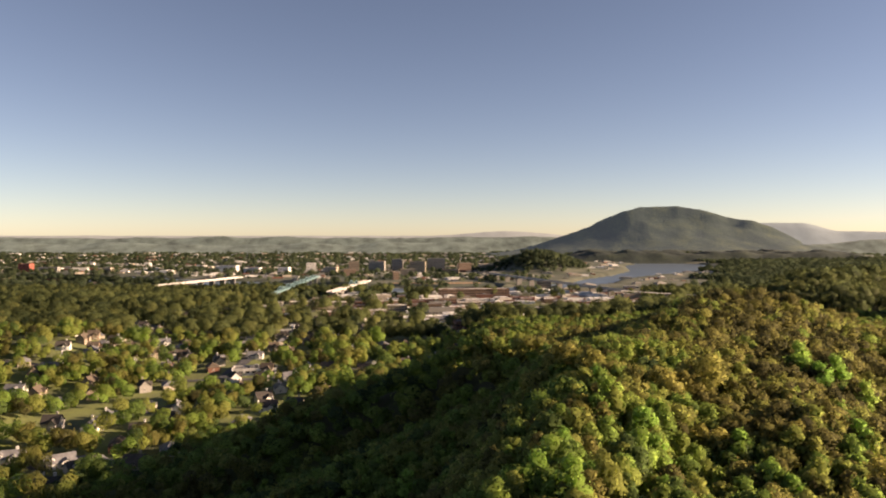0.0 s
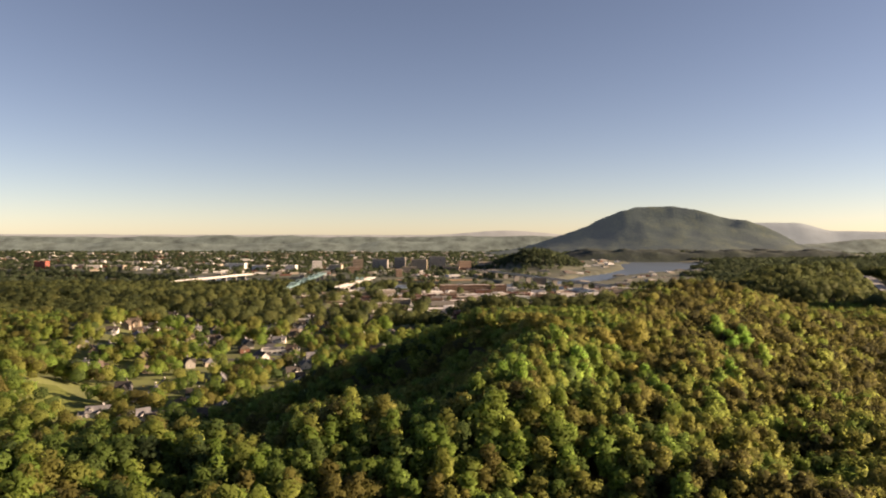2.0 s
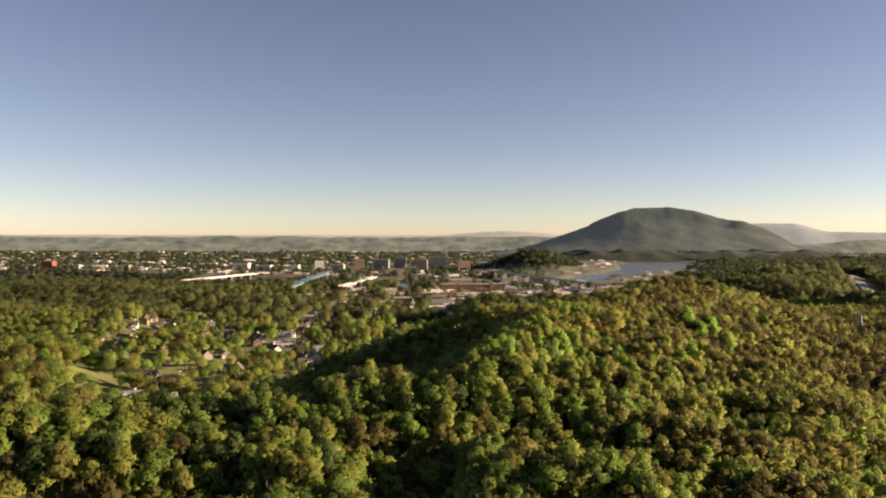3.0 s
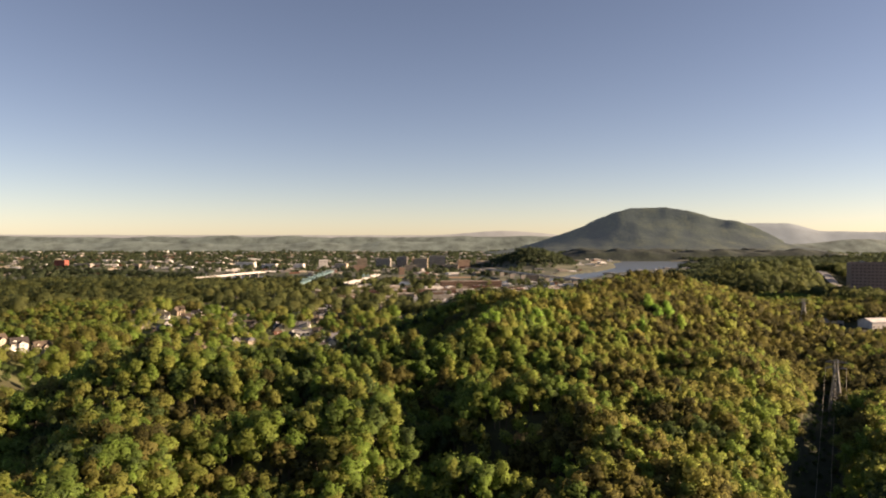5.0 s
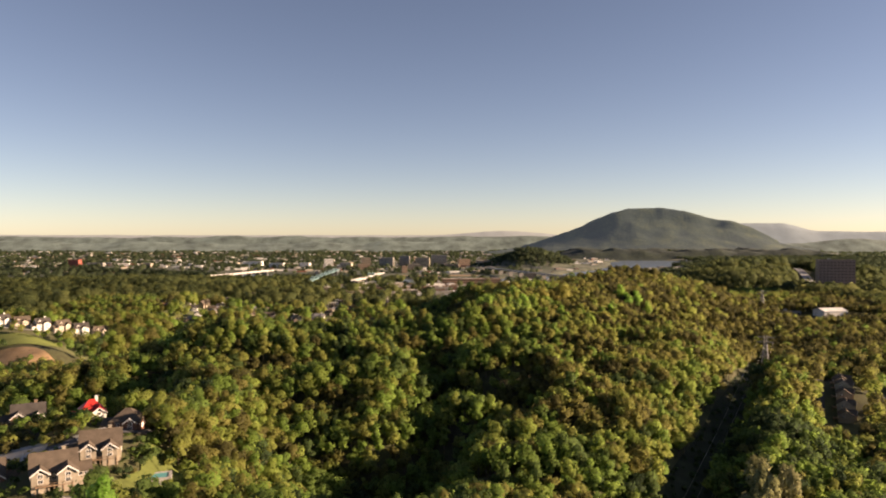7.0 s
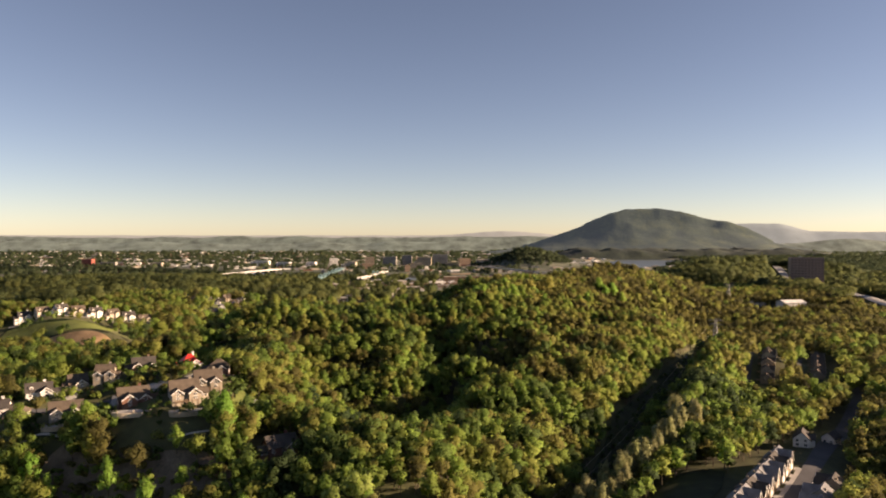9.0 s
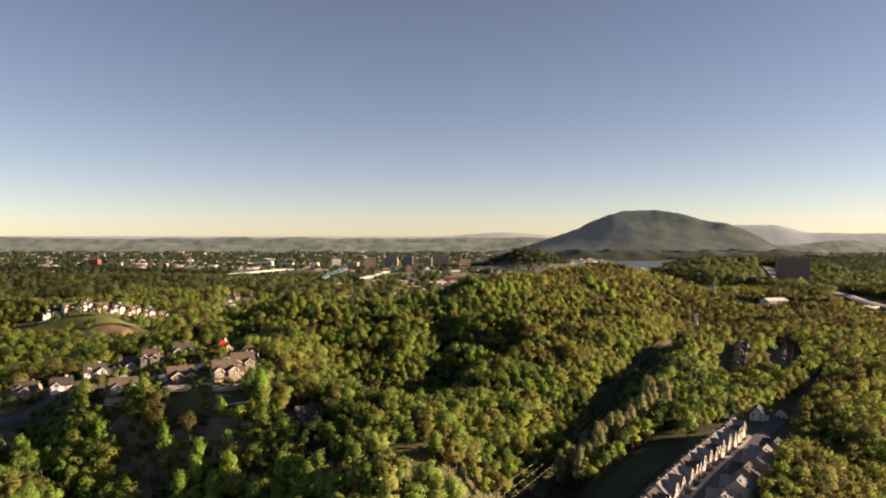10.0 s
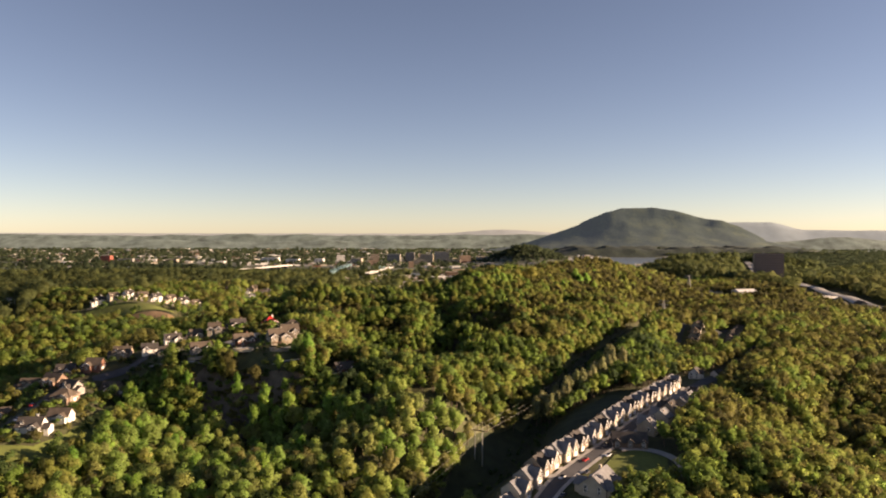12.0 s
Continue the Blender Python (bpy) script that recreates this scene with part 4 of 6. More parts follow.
def house(label, at, turn, w, d, h, rise, wall, roof, style="gable", wings=(), chimney=True, windows=2, deck=False, garage=True, group="", drop=3.0, category="house", base=None, plain=False):
    """A dwelling. Its long side lies along x; wings: (x, breadth, reach, side) cross gables, side -1 or 1 in y."""
    x, y = at
    rise *= 1.3
    if group == G_HILL:
        h *= 0.74
    z = float(land(x, y)) if base is None else base
    top = new("house")
    top.matrix_basis = pose(x, y, z, 0, 0, turn) @ (Matrix.Diagonal((0.74, 0.74, 0.56, 1)) if group == G_HILL else Matrix.Diagonal((0.95, 0.92, 0.70, 1)))
    tagged(top, label, category, group)
    bm = bmesh.new()
    box(bm, -w / 2, w / 2, -d / 2, d / 2, -drop, h)
    if style == "gable":
        prism(bm, [(-d / 2, h), (d / 2, h), (0, h + rise)], "x", -w / 2, w / 2)
    for wx, wb, wr, side in wings:
        y0, y1 = sorted((side * (d / 2 - 0.4), side * (d / 2 + wr)))
        box(bm, wx - wb / 2, wx + wb / 2, y0, y1, -drop, h)
        prism(bm, [(wx - wb / 2, h), (wx + wb / 2, h), (wx, h + wb * 0.5)], "y", y0, y1)
    bmesh.ops.recalc_face_normals(bm, faces=bm.faces)
    part("wall", bm, wall, top)
    bm = bmesh.new()
    if style == "gable":
        roof_slab(bm, "x", 0, d / 2, h, rise, -w / 2, w / 2)
    else:
        hip_roof(bm, w, d, h, rise)
    bmesh.ops.recalc_face_normals(bm, faces=bm.faces)
    part("roof", bm, roof, top)
    for wx, wb, wr, side in wings:
        bm = bmesh.new()
        y0, y1 = sorted((0.0, side * (d / 2 + wr)))
        roof_slab(bm, "y", wx, wb / 2, h, wb * 0.5, y0 + (0.5 if side > 0 else 0), y1 - (0.5 if side < 0 else 0), over=0.45)
        bmesh.ops.recalc_face_normals(bm, faces=bm.faces)
        part("gable_roof", bm, roof, top)
        if group == G_HILL and side < 0:
            bm = bmesh.new()
            peak = h + wb * 0.5
            for s in (-1, 1):
                e = wx + s * (wb / 2 + 0.45)
                prism(bm, [(wx, peak + 0.12), (e, h - 0.35), (e, h - 0.8), (wx, peak - 0.4)], "y", y0 - 0.55, y0 - 0.47)
            bmesh.ops.recalc_face_normals(bm, faces=bm.faces)
            part("bargeboard", bm, M_TRIM, top, "pale boards along the gable edge")
        for fl in range(windows):
            window(top, wx, side * (d / 2 + wr + 0.04), 0.8 + fl * min(2.9, h * 0.48), 0, 1.2, plain=plain)
        window(top, wx, side * (d / 2 + wr + 0.04), h + 0.5, 0, 0.8, 0.7, plain=plain)
    if chimney:
        bm = bmesh.new()
        box(bm, -0.5, 0.5, -0.4, 0.4, -2.0, 2.2)
        box(bm, -0.6, 0.6, -0.5, 0.5, 2.2, 2.5)
        c = part("chimney", bm, wall, top)
        c.matrix_basis = pose(w * 0.22, 0.8, h + rise * 0.8)
    n = max(2, int(w / 3.6))
    for fl in range(windows):
        for side in (-1, 1):
            for i in range(n):
                wx = -w / 2 + w * (i + 0.5) / n
                if any(s == side and abs(wx - a) < b / 2 + 0.7 for a, b, _, s in wings):
                    continue
                window(top, wx, side * (d / 2 + 0.04), 0.8 + fl * min(2.9, h * 0.48), plain=plain)
            for wy in ((0.4,) if plain else (-d / 4, d / 4)):
                window(top, side * (w / 2 + 0.04), wy, 0.8 + fl * min(2.9, h * 0.48), 90, plain=plain)
    fit(ME_DOOR, top, 0.9, d / 2 + 0.05, 0)
    if garage:
        fit(ME_GARAGE, top, w / 2 + 0.07, 0, 0, 90)
    if group and h > 3.6 and not plain:
        # a lower side block under its own ridge, and dormers in the main roof
        s = -1 if int(abs(x) * 7 + abs(y)) % 2 else 1
        aw, ad, ah = w * 0.30, d * 0.72, h * 0.62
        x0, x1 = sorted((s * (w / 2 - 0.3), s * (w / 2 + aw)))
        bm = bmesh.new()
        box(bm, x0, x1, -ad * 0.62, ad * 0.38, -drop, ah)
        prism(bm, [(-ad * 0.62, ah), (ad * 0.38, ah), (-ad * 0.12, ah + ad * 0.36)], "x", x0, x1)
        bmesh.ops.recalc_face_normals(bm, faces=bm.faces)
        annex = part("side_block", bm, wall, top)
        bm = bmesh.new()
        roof_slab(bm, "x", -ad * 0.12, ad / 2, ah, ad * 0.36, x0 + (0.5 if s > 0 else 0), x1 - (0.5 if s < 0 else 0), over=0.45)
        bmesh.ops.recalc_face_normals(bm, faces=bm.faces)
        part("roof", bm, roof, annex)
        for k in (0.3, 0.7):
            window(annex, x0 + (x1 - x0) * k, -ad * 0.62 - 0.04, 0.8)
        for dx in ((-w * 0.28, w * 0.1) if style == "gable" else ()):
            if any(sd < 0 and abs(dx - a) < b / 2 + 1.2 for a, b, _, sd in wings):
                continue
            bm = bmesh.new()
            z0, z1, y0 = h + rise * 0.22, h + rise * 0.22 + 1.5, -d / 2 + d * 0.11
            box(bm, dx - 0.9, dx + 0.9, y0, -0.4, z0 - 0.6, z1)
            prism(bm, [(dx - 0.9, z1), (dx + 0.9, z1), (dx, z1 + 0.9)], "y", y0, -0.4)
            bmesh.ops.recalc_face_normals(bm, faces=bm.faces)
            dm = part("dormer", bm, wall, top)
            bm = bmesh.new()
            roof_slab(bm, "y", dx, 0.9, z1, 0.9, y0 + 0.1, -0.3, 0.18, 0.25)
            bmesh.ops.recalc_face_normals(bm, faces=bm.faces)
            part("roof", bm, roof, dm)
            window(dm, dx, y0 - 0.04, z0 + 0.1, 0, 0.9, 0.85)
    if deck:
        bm = bmesh.new()
        box(bm, -w * 0.4, w * 0.4, -d / 2 - 3.2, -d / 2 - 0.05, -0.25, 0.0)
        for i in range(5):
            px = -w * 0.4 + 0.1 + i * (w * 0.8 - 0.2) / 4
            box(bm, px - 0.1, px + 0.1, -d / 2 - 3.2, -d / 2 - 3.0, -3.5, -0.25)
            box(bm, px - 0.05, px + 0.05, -d / 2 - 3.2, -d / 2 - 3.1, 0, 1.0)
        box(bm, -w * 0.4, w * 0.4, -d / 2 - 3.2, -d / 2 - 3.1, 0.95, 1.05)
        part("deck", bm, M_TIMBER, top, "timber deck on posts with a railing")
    return top


def drape(name, label, category, line, mat, lift=0.25, gap=3.0, across=3, kind="structure"):
    """A strip laid on the ground along a line of (x, y, half breadth)."""
    P = []
    for (ax, ay, aw), (bx, by, bw) in zip(line[:-1], line[1:]):
        k = max(1, int(math.hypot(bx - ax, by - ay) / gap))
        P += [(ax + (bx - ax) * i / k, ay + (by - ay) * i / k, aw + (bw - aw) * i / k) for i in range(k)]
    P.append(line[-1])
    P = np.array(P)
    T = np.gradient(P[:, :2], axis=0)
    T /= np.linalg.norm(T, axis=1)[:, None]
    N = np.stack([-T[:, 1], T[:, 0]], 1)
    s = np.linspace(-1, 1, across + 1)
    XY = P[:, None, :2] + N[:, None] * s[None, :, None] * P[:, None, 2:]
    Z = land(XY[..., 0], XY[..., 1]) + lift
    V = np.concatenate([XY, Z[..., None]], -1).reshape(-1, 3)
    m = across + 1
    i = np.arange(len(P) - 1)[:, None] * m + np.arange(across)[None]
    F = np.stack([i, i + 1, i + 1 + m, i + m], -1).reshape(-1, 4)[:, ::-1]
    return tagged(raw(name, V, F, mat, smooth=True), label, category, kind=kind)


# ---- the houses on the near hill ----
drape("road", "grey asphalt lane between the hilltop houses", "road", [(x, y, 2.4) for x, y, w in HILL_ROAD], M_ASPHALT, 0.35)
drape("ground", "mown lawn beside the hilltop houses", "lawn", [(x, y, w * 0.85) for x, y, w in LAWN], M_GRASS, 0.3)
drape("ground", "dark bare soil of the cleared slope", "soil", [(x, y, w + 6) for x, y, w in SLOPE], M_DARKSOIL, 0.25, across=8)
drape("ground", "mown lawn round the hilltop houses", "lawn", [(-78, -70, 4), (-74, -84, 4), (-80, -106, 4)], M_GRASS, 0.3)
G = G_HILL
house("brown brick house with cross gables and a rear deck", (-107, -99), 30, 12.5, 9, 6.2, 4.2, M_BRICK, M_ROOF_B, "gable", [(-2, 6, 2.5, -1), (4.5, 4, 1.5, -1)], True, 2, True, group=G)
house("cream stone house with an arched gable and brown roof", (-90, -100), 30, 12, 9, 6.0, 4.5, M_STONE, M_ROOF_B, "gable", [(-3.5, 4.5, 2, -1), (3.5, 5, 3, -1)], True, 2, True, group=G)
house("brick house with a hipped brown roof", (-91, -62), 12, 10, 9.5, 5.8, 4.0, M_BRICK, M_ROOF_B, "hip", [(2, 4, 1.5, -1)], False, 2, group=G)
house("tan stone house with steep cross gables", (-88, -83), 24, 12, 9, 6.0, 4.4, M_STONE, M_ROOF_B, "gable", [(-3.4, 4.6, 2.2, -1), (2.8, 4.4, 3, -1)], True, 2, True, group=G)
house("cream house with a bright red metal roof", (-105, -54), 32, 8, 7.5, 5.8, 4.2, M_WHITE, M_ROOF_RED, "hip", [(2, 5, 2, -1)], True, 2, group=G)
house("dark brown shingled house with two gables", (-123, -54), 27, 11, 8, 5.5, 4.0, M_BROWNWALL, M_ROOF_D, "gable", [(-3, 5, 2, -1), (3.5, 4, 2, -1)], True, 2, group=G)
house("cream house with a tall front gable", (-132, -66), 14, 8.5, 8, 6.2, 4.0, M_STONE, M_ROOF_B, "gable", [(-2.5, 4, 2, -1), (3, 4.5, 2.5, -1)], True, 2, group=G)
house("tan house with a steep lit gable", (-142, -67), 37, 8.5, 8, 5.6, 4.0, M_STUCCO, M_ROOF_B, "gable", [(1, 5, 2, -1)], False, 2, group=G)
house("grey house with twin rear gables", (-126, -104), 26, 13, 8, 6.0, 3.8, M_GREY, M_ROOF_B, "gable", [(-3.5, 4.5, 2.2, -1), (3.5, 4.5, 2.2, -1)], False, 2, True, group=G)
house("low cream garage house with a brown hipped roof", (-145, -99), 10, 8.5, 8, 4.2, 3.2, M_STONE, M_ROOF_B, "hip", (), False, 1, group=G)
house("white house with a dark gabled roof and chimney", (-150, -78), 32, 11, 7, 5.5, 3.6, M_WHITE, M_ROOF_D, "gable", [(3, 5, 2, -1)], True, 2, group=G)
house("white two-storey house with a dark roof", (-156, -92), 22, 10, 8, 5.6, 3.2, M_WHITE, M_ROOF_D, "gable", [(-2, 4, 1.5, -1)], True, 2, group=G)
house("tan house with a cross gable and brown roof", (-170, -91), 7, 11, 9, 5.6, 3.8, M_TAN, M_ROOF_B, "gable", [(2, 5, 2.5, -1)], True, 2, group=G)
house("brown brick house with stepped gables", (-176, -107), -3, 10, 9, 5.8, 4.0, M_BRICK, M_ROOF_B, "gable", [(-2, 4.5, 2.2, -1)], False, 2, group=G)
house("tall brown house with a stone gable", (-162, -119), -8, 11, 10, 6.2, 4.2, M_TAN, M_ROOF_B, "gable", [(2, 5, 3, -1)], False, 2, group=G)
house("tan gabled house beside the lane", (-190, -107), 12, 11, 9, 5.5, 4.0, M_TAN, M_ROOF_D, "gable", [(2, 5, 2, -1)], True, 2, group=G)
house("brown house with twin lit gables", (-186, -124), -13, 11, 9, 5.5, 4.0, M_BROWNWALL, M_ROOF_B, "gable", [(-2.5, 4, 2, -1), (2.5, 4, 2, -1)], False, 2, group=G)
house("cream gabled house at the end of the lane", (-203, -114), 7, 11, 9, 5.5, 4.0, M_STUCCO, M_ROOF_B, "gable", [(2, 5, 2, -1)], False, 2, group=G)
house("grey stone house with a dark roof", (-174, -132), -18, 10, 8, 5.2, 3.6, M_GREY, M_ROOF_D, "gable", [(1.5, 4, 2, -1)], False, 2, group=G)
house("orange brick house with a dark hipped roof", (-170, -145), -3, 12, 10, 5.8, 4.0, M_BRICK_O, M_ROOF_B, "hip", [(3, 5, 2, -1)], False, 2, group=G)
house("white house with a brown gable over the lawn", (-161, -164), 2, 11, 8, 4.5, 3.6, M_WHITE, M_ROOF_B, "gable", [(2.5, 4.5, 2, -1)], False, 1, group=G)
house("white house with a dark roof above the lawn", (-165, -177), 7, 12, 9, 5.2, 4.0, M_WHITE, M_ROOF_D, "gable", [(3.5, 4.5, 3, -1)], True, 2, group=G)
house("cream house with a brown roof on the lane", (-195, -150), 20, 12, 9, 5.4, 3.8, M_STUCCO, M_ROOF_B, "gable", [(2, 5, 2, -1)], False, 2, group=G)
house("white gabled house on the lane", (-192, -172), 20, 11, 9, 5.2, 3.8, M_WHITE, M_ROOF_D, "gable", [(-2, 5, 2, -1)], False, 2, group=G)
house("dark brick house with chimneys among the trees", (-55, -116), 32, 12, 8, 5.6, 3.8, M_BRICK, M_ROOF_D, "gable", [(3, 4.5, 2, -1)], True, 2, group=G)



def terrace(label, at, turn, w, d, high, mat):
    """A paved terrace held by a rounded retaining wall."""
    x, y = at
    top = new("terrace")
    top.matrix_basis = pose(x, y, float(land(x, y - d * 0.6)) + 1.0, 0, 0, turn)
    tagged(top, label, "terrace")
    n = 14
    arc = [(w / 2 * math.cos(a), -d * math.sin(a) ** 0.6) for a in np.linspace(0, math.pi, n)]
    for name, k, z0, z1, m in (("retaining_wall", 1.0, -high, 0.0, mat), ("paving", 0.96, -0.2, 0.06, M_CONCRETE)):
        bm = bmesh.new()
        lo = [bm.verts.new((px * k, py * k, z0)) for px, py in arc]
        up = [bm.verts.new((px * k, py * k, z1)) for px, py in arc]
        bm.faces.new(up)
        bm.faces.new(lo[::-1])
        for i in range(n):
            bm.faces.new((lo[i], lo[(i + 1) % n], up[(i + 1) % n], up[i]))
        bmesh.ops.recalc_face_normals(bm, faces=bm.faces)
        part(name, bm, m, top)
    for px, py in arc[1:-1:3]:
        bm = bmesh.new()
        box(bm, px * 0.97 - 0.18, px * 0.97 + 0.18, py * 0.97 - 0.18, py * 0.97 + 0.18, 0.06, 0.8)
        part("pier", bm, mat, top)
    return top


terrace("curved cream stone terrace below the brick house", (-103, -105.5), 24, 15, 4.5, 1.6, M_STUCCO)
terrace("curved stone terrace below the cream house", (-86, -105.5), 24, 13, 4.0, 1.5, M_STONE)
terrace("small stone terrace below the grey house", (-124, -110), 22, 12, 3.0, 1.5, M_STONE)
pool = new("swimming_pool")
pool.matrix_basis = pose(-75, -84, float(land(-75, -84)) + 0.5, 0, 0, 20)
tagged(pool, "small turquoise swimming pool with a pale stone rim", "swimming pool")
bm = bmesh.new()
for bx in ((-4.2, 4.2, -2.6, -1.9), (-4.2, 4.2, 1.9, 2.6), (-4.2, -3.5, -1.9, 1.9), (3.5, 4.2, -1.9, 1.9)):
    box(bm, *bx, -1.6, 0.15)
part("rim", bm, M_CONCRETE, pool)
bm = bmesh.new()
box(bm, -3.5, 3.5, -1.9, 1.9, -1.5, 0.02)
part("water", bm, M_POOL, pool, "clear turquoise water")
for label, line in (("pale concrete drive between the hilltop houses", [(-100, -80, 2.2), (-96, -90, 2.2), (-98, -94, 2.2)]), ("pale concrete drive to the hipped brick house", [(-98, -76, 1.8), (-93, -69, 1.8)]),
                    ("pale concrete forecourt among the hilltop houses", [(-122, -83, 3.6), (-112, -80, 4.5), (-104, -78, 3.4)]), ("pale concrete drive to the tan houses", [(-136, -86, 1.8), (-139, -74, 1.8)])):
    drape("pavement", label, "driveway", line, M_CONCRETE, 0.5, gap=1.5)
for line in ([(-142, -115, 0.35), (-130, -114, 0.35), (-118, -115, 0.3)], [(-88, -118, 0.3), (-78, -116, 0.35), (-70, -112, 0.3)], [(-150, -108, 0.35), (-143, -109, 0.35)]):
    drape("pavement", "thin pale kerb along the top of the cleared slope", "kerb", line, M_CONCRETE, 0.7, gap=2.0, across=1)
drape("ground", "pale grass patch held by a low bank", "lawn", [(-76, -74, 4.5), (-70, -78, 4.5)], M_GRASS, 0.4)

drape("ground", "bright grass bank below the white houses", "lawn", [(-200, -206, 7), (-176, -207, 7), (-158, -198, 6)], M_GRASS, 0.35)

# ---- the street of narrow houses ----
RA, RB = Vector((12.0, -217.0)), Vector((104.0, -97.0))
ROW = (RB - RA).normalized()
OUT = Vector((ROW.y, -ROW.x))
ROW_TURN = math.degrees(math.atan2(ROW.y, ROW.x))


def narrow_house(wall, roof, label, hi, gables):
    """A narrow two-storey house: its ridge runs along the row, one or two steep gables face the street (-y)."""
    top = new("row_house")
    tagged(top, label, "house", "narrow houses along the street")
    w, d, h, rise = 8.6, 9.6, 4.0 + hi, 3.6
    bm = bmesh.new()
    box(bm, -w / 2, w / 2, -d / 2, d / 2, -3, h)
    prism(bm, [(-d / 2, h), (d / 2, h), (0, h + rise)], "x", -w / 2, w / 2)
    for gx, gb in gables:
        box(bm, gx - gb / 2, gx + gb / 2, -d / 2 - 1.8, -d / 2 + 0.3, -2, h)
        prism(bm, [(gx - gb / 2, h), (gx + gb / 2, h), (gx, h + gb * 0.72)], "y", -d / 2 - 1.8, -d / 2 + 0.3)
    bmesh.ops.recalc_face_normals(bm, faces=bm.faces)
    part("wall", bm, wall, top)
    bm = bmesh.new()
    roof_slab(bm, "x", 0, d / 2, h, rise, -w / 2 + 0.35, w / 2 - 0.35, thick=0.25)
    bmesh.ops.recalc_face_normals(bm, faces=bm.faces)
    part("roof", bm, roof, top)
    for gx, gb in gables:
        bm = bmesh.new()
        roof_slab(bm, "y", gx, gb / 2, h, gb * 0.72, -d / 2 - 1.8, -0.9, over=0.4, thick=0.24)
        bmesh.ops.recalc_face_normals(bm, faces=bm.faces)
        part("gable_roof", bm, roof, top)
        bm = bmesh.new()
        for s in (-1, 1):
            e = gx + s * (gb / 2 + 0.4)
            prism(bm, [(gx, h + gb * 0.72 + 0.1), (e, h - 0.5), (e, h - 0.9), (gx, h + gb * 0.72 - 0.4)], "y", -d / 2 - 2.28, -d / 2 - 2.21)
        bmesh.ops.recalc_face_normals(bm, faces=bm.faces)
        part("bargeboard", bm, M_TRIM, top, "white boards along the gable edge")
        window(top, gx, -d / 2 - 1.85, h - 0.4, 0, 1.0, 0.9)
        window(top, gx, -d / 2 - 1.85, 2.4, 0, 1.3, 0.8)
    fit(ME_GARAGE, top, gables[0][0], -d / 2 - 1.88, 0, 0, 1.1)
    fit(ME_DOOR, top, -gables[0][0] if gables[0][0] else 2.8, -d / 2 - 0.07, 0)
    for wx in (-2, 2):
        for wz in (0.5, 2.4):
            window(top, wx, d / 2 + 0.04, wz)
    for side in (-1, 1):
        window(top, side * (w / 2 + 0.04), 1.5, 2.2, 90)
    bm = bmesh.new()
    box(bm, -3.2, 0.2, d / 2 + 0.02, d / 2 + 3.0, 0.5, 0.7)
    for px in (-3.1, 0.1):
        box(bm, px - 0.08, px + 0.08, d / 2 + 2.8, d / 2 + 2.96, -3, 0.5)
        box(bm, px - 0.05, px + 0.05, d / 2 + 2.85, d / 2 + 2.95, 0.7, 1.7)
    box(bm, -3.2, 0.2, d / 2 + 2.85, d / 2 + 2.95, 1.6, 1.7)
    part("deck", bm, M_TIMBER, top, "small timber deck on posts")
    bm = bmesh.new()
    box(bm, -0.35, 0.35, -0.35, 0.35, -1.2, 1.0)
    c = part("chimney", bm, wall, top)
    c.matrix_basis = pose(2.2, 1.4, h + rise - 0.9)
    top.scale = (0.76, 0.70, 0.80)
    return top


ROW_KINDS = [
    narrow_house(M_STONE, M_ROOF_G, "narrow pale stone house with a steep street gable and grey roof", 0.0, [(-1.2, 5.4)]),
    narrow_house(M_TAN, M_ROOF_D, "narrow tan house with two street gables and dark roof", 0.3, [(-1.9, 4.2), (2.4, 3.4)]),
    narrow_house(M_STUCCO, M_ROOF_G, "narrow buff house with a steep street gable and grey roof", 0.5, [(0.9, 5.4)]),
    narrow_house(M_GREY, M_ROOF_G, "narrow grey house with a steep street gable", -0.2, [(1.2, 5.2)]),
]
used = [False] * 4
PITCH = 6.9


def on_row(k, along, off, flip):
    p = RA + ROW * along + OUT * off
    z = max(float(land(p.x, p.y)), float(land(p.x + 4 * OUT.x, p.y + 4 * OUT.y)))
    m = pose(p.x, p.y, z, 0, 0, ROW_TURN + (180 if flip else 0))
    if not used[k]:
        used[k] = True
        ROW_KINDS[k].matrix_basis = m @ Matrix.Diagonal((*ROW_KINDS[k].scale, 1))
        return ROW_KINDS[k]
    return copy_thing(ROW_KINDS[k], m)


order = [0, 1, 0, 2, 3, 1, 0, 2, 0, 1, 3, 0, 1, 2, 0, 3, 1, 0]
for i in range(25):
    on_row(order[i % 18], -15 + i * PITCH + (i % 3) * 0.3, 0, False)
for i in range(6):
    on_row(order[(i * 5 + 2) % 18], 78 + i * 11.8, 17.4 + (i % 2), True)
house("white gabled house closing the end of the street", (125, -72), 60, 7, 6, 4.4, 2.8, M_WHITE, M_ROOF_D, "gable", [(0, 4, 1.5, -1)], False, 2, garage=False)
house("white shed-roofed house by the street end", (139, -66), 40, 6, 5, 3.6, 2.0, M_WHITE, M_ROOF_D, "gable", (), False, 1, garage=False)
house("large grey-roofed house with a white gable by the turning circle", (43, -213), ROW_TURN + 4, 13, 10, 3.6, 4.2, M_STUCCO, M_ROOF_G, "gable", [(-3.2, 5, 2, -1), (3.2, 5, 2, -1), (-3, 5, 2, 1)], True, 2)
house("long dark-roofed house with a row of dormers", (62, -178), -8, 13, 8, 3.2, 3.2, M_BROWNWALL, M_ROOF_D, "gable", [(-5, 3, 0.6, -1), (0, 3, 0.6, -1), (5, 3, 0.6, -1)], False, 2)
s0, s1 = RA + OUT * 9.6 - ROW * 30, RB + OUT * 9.6
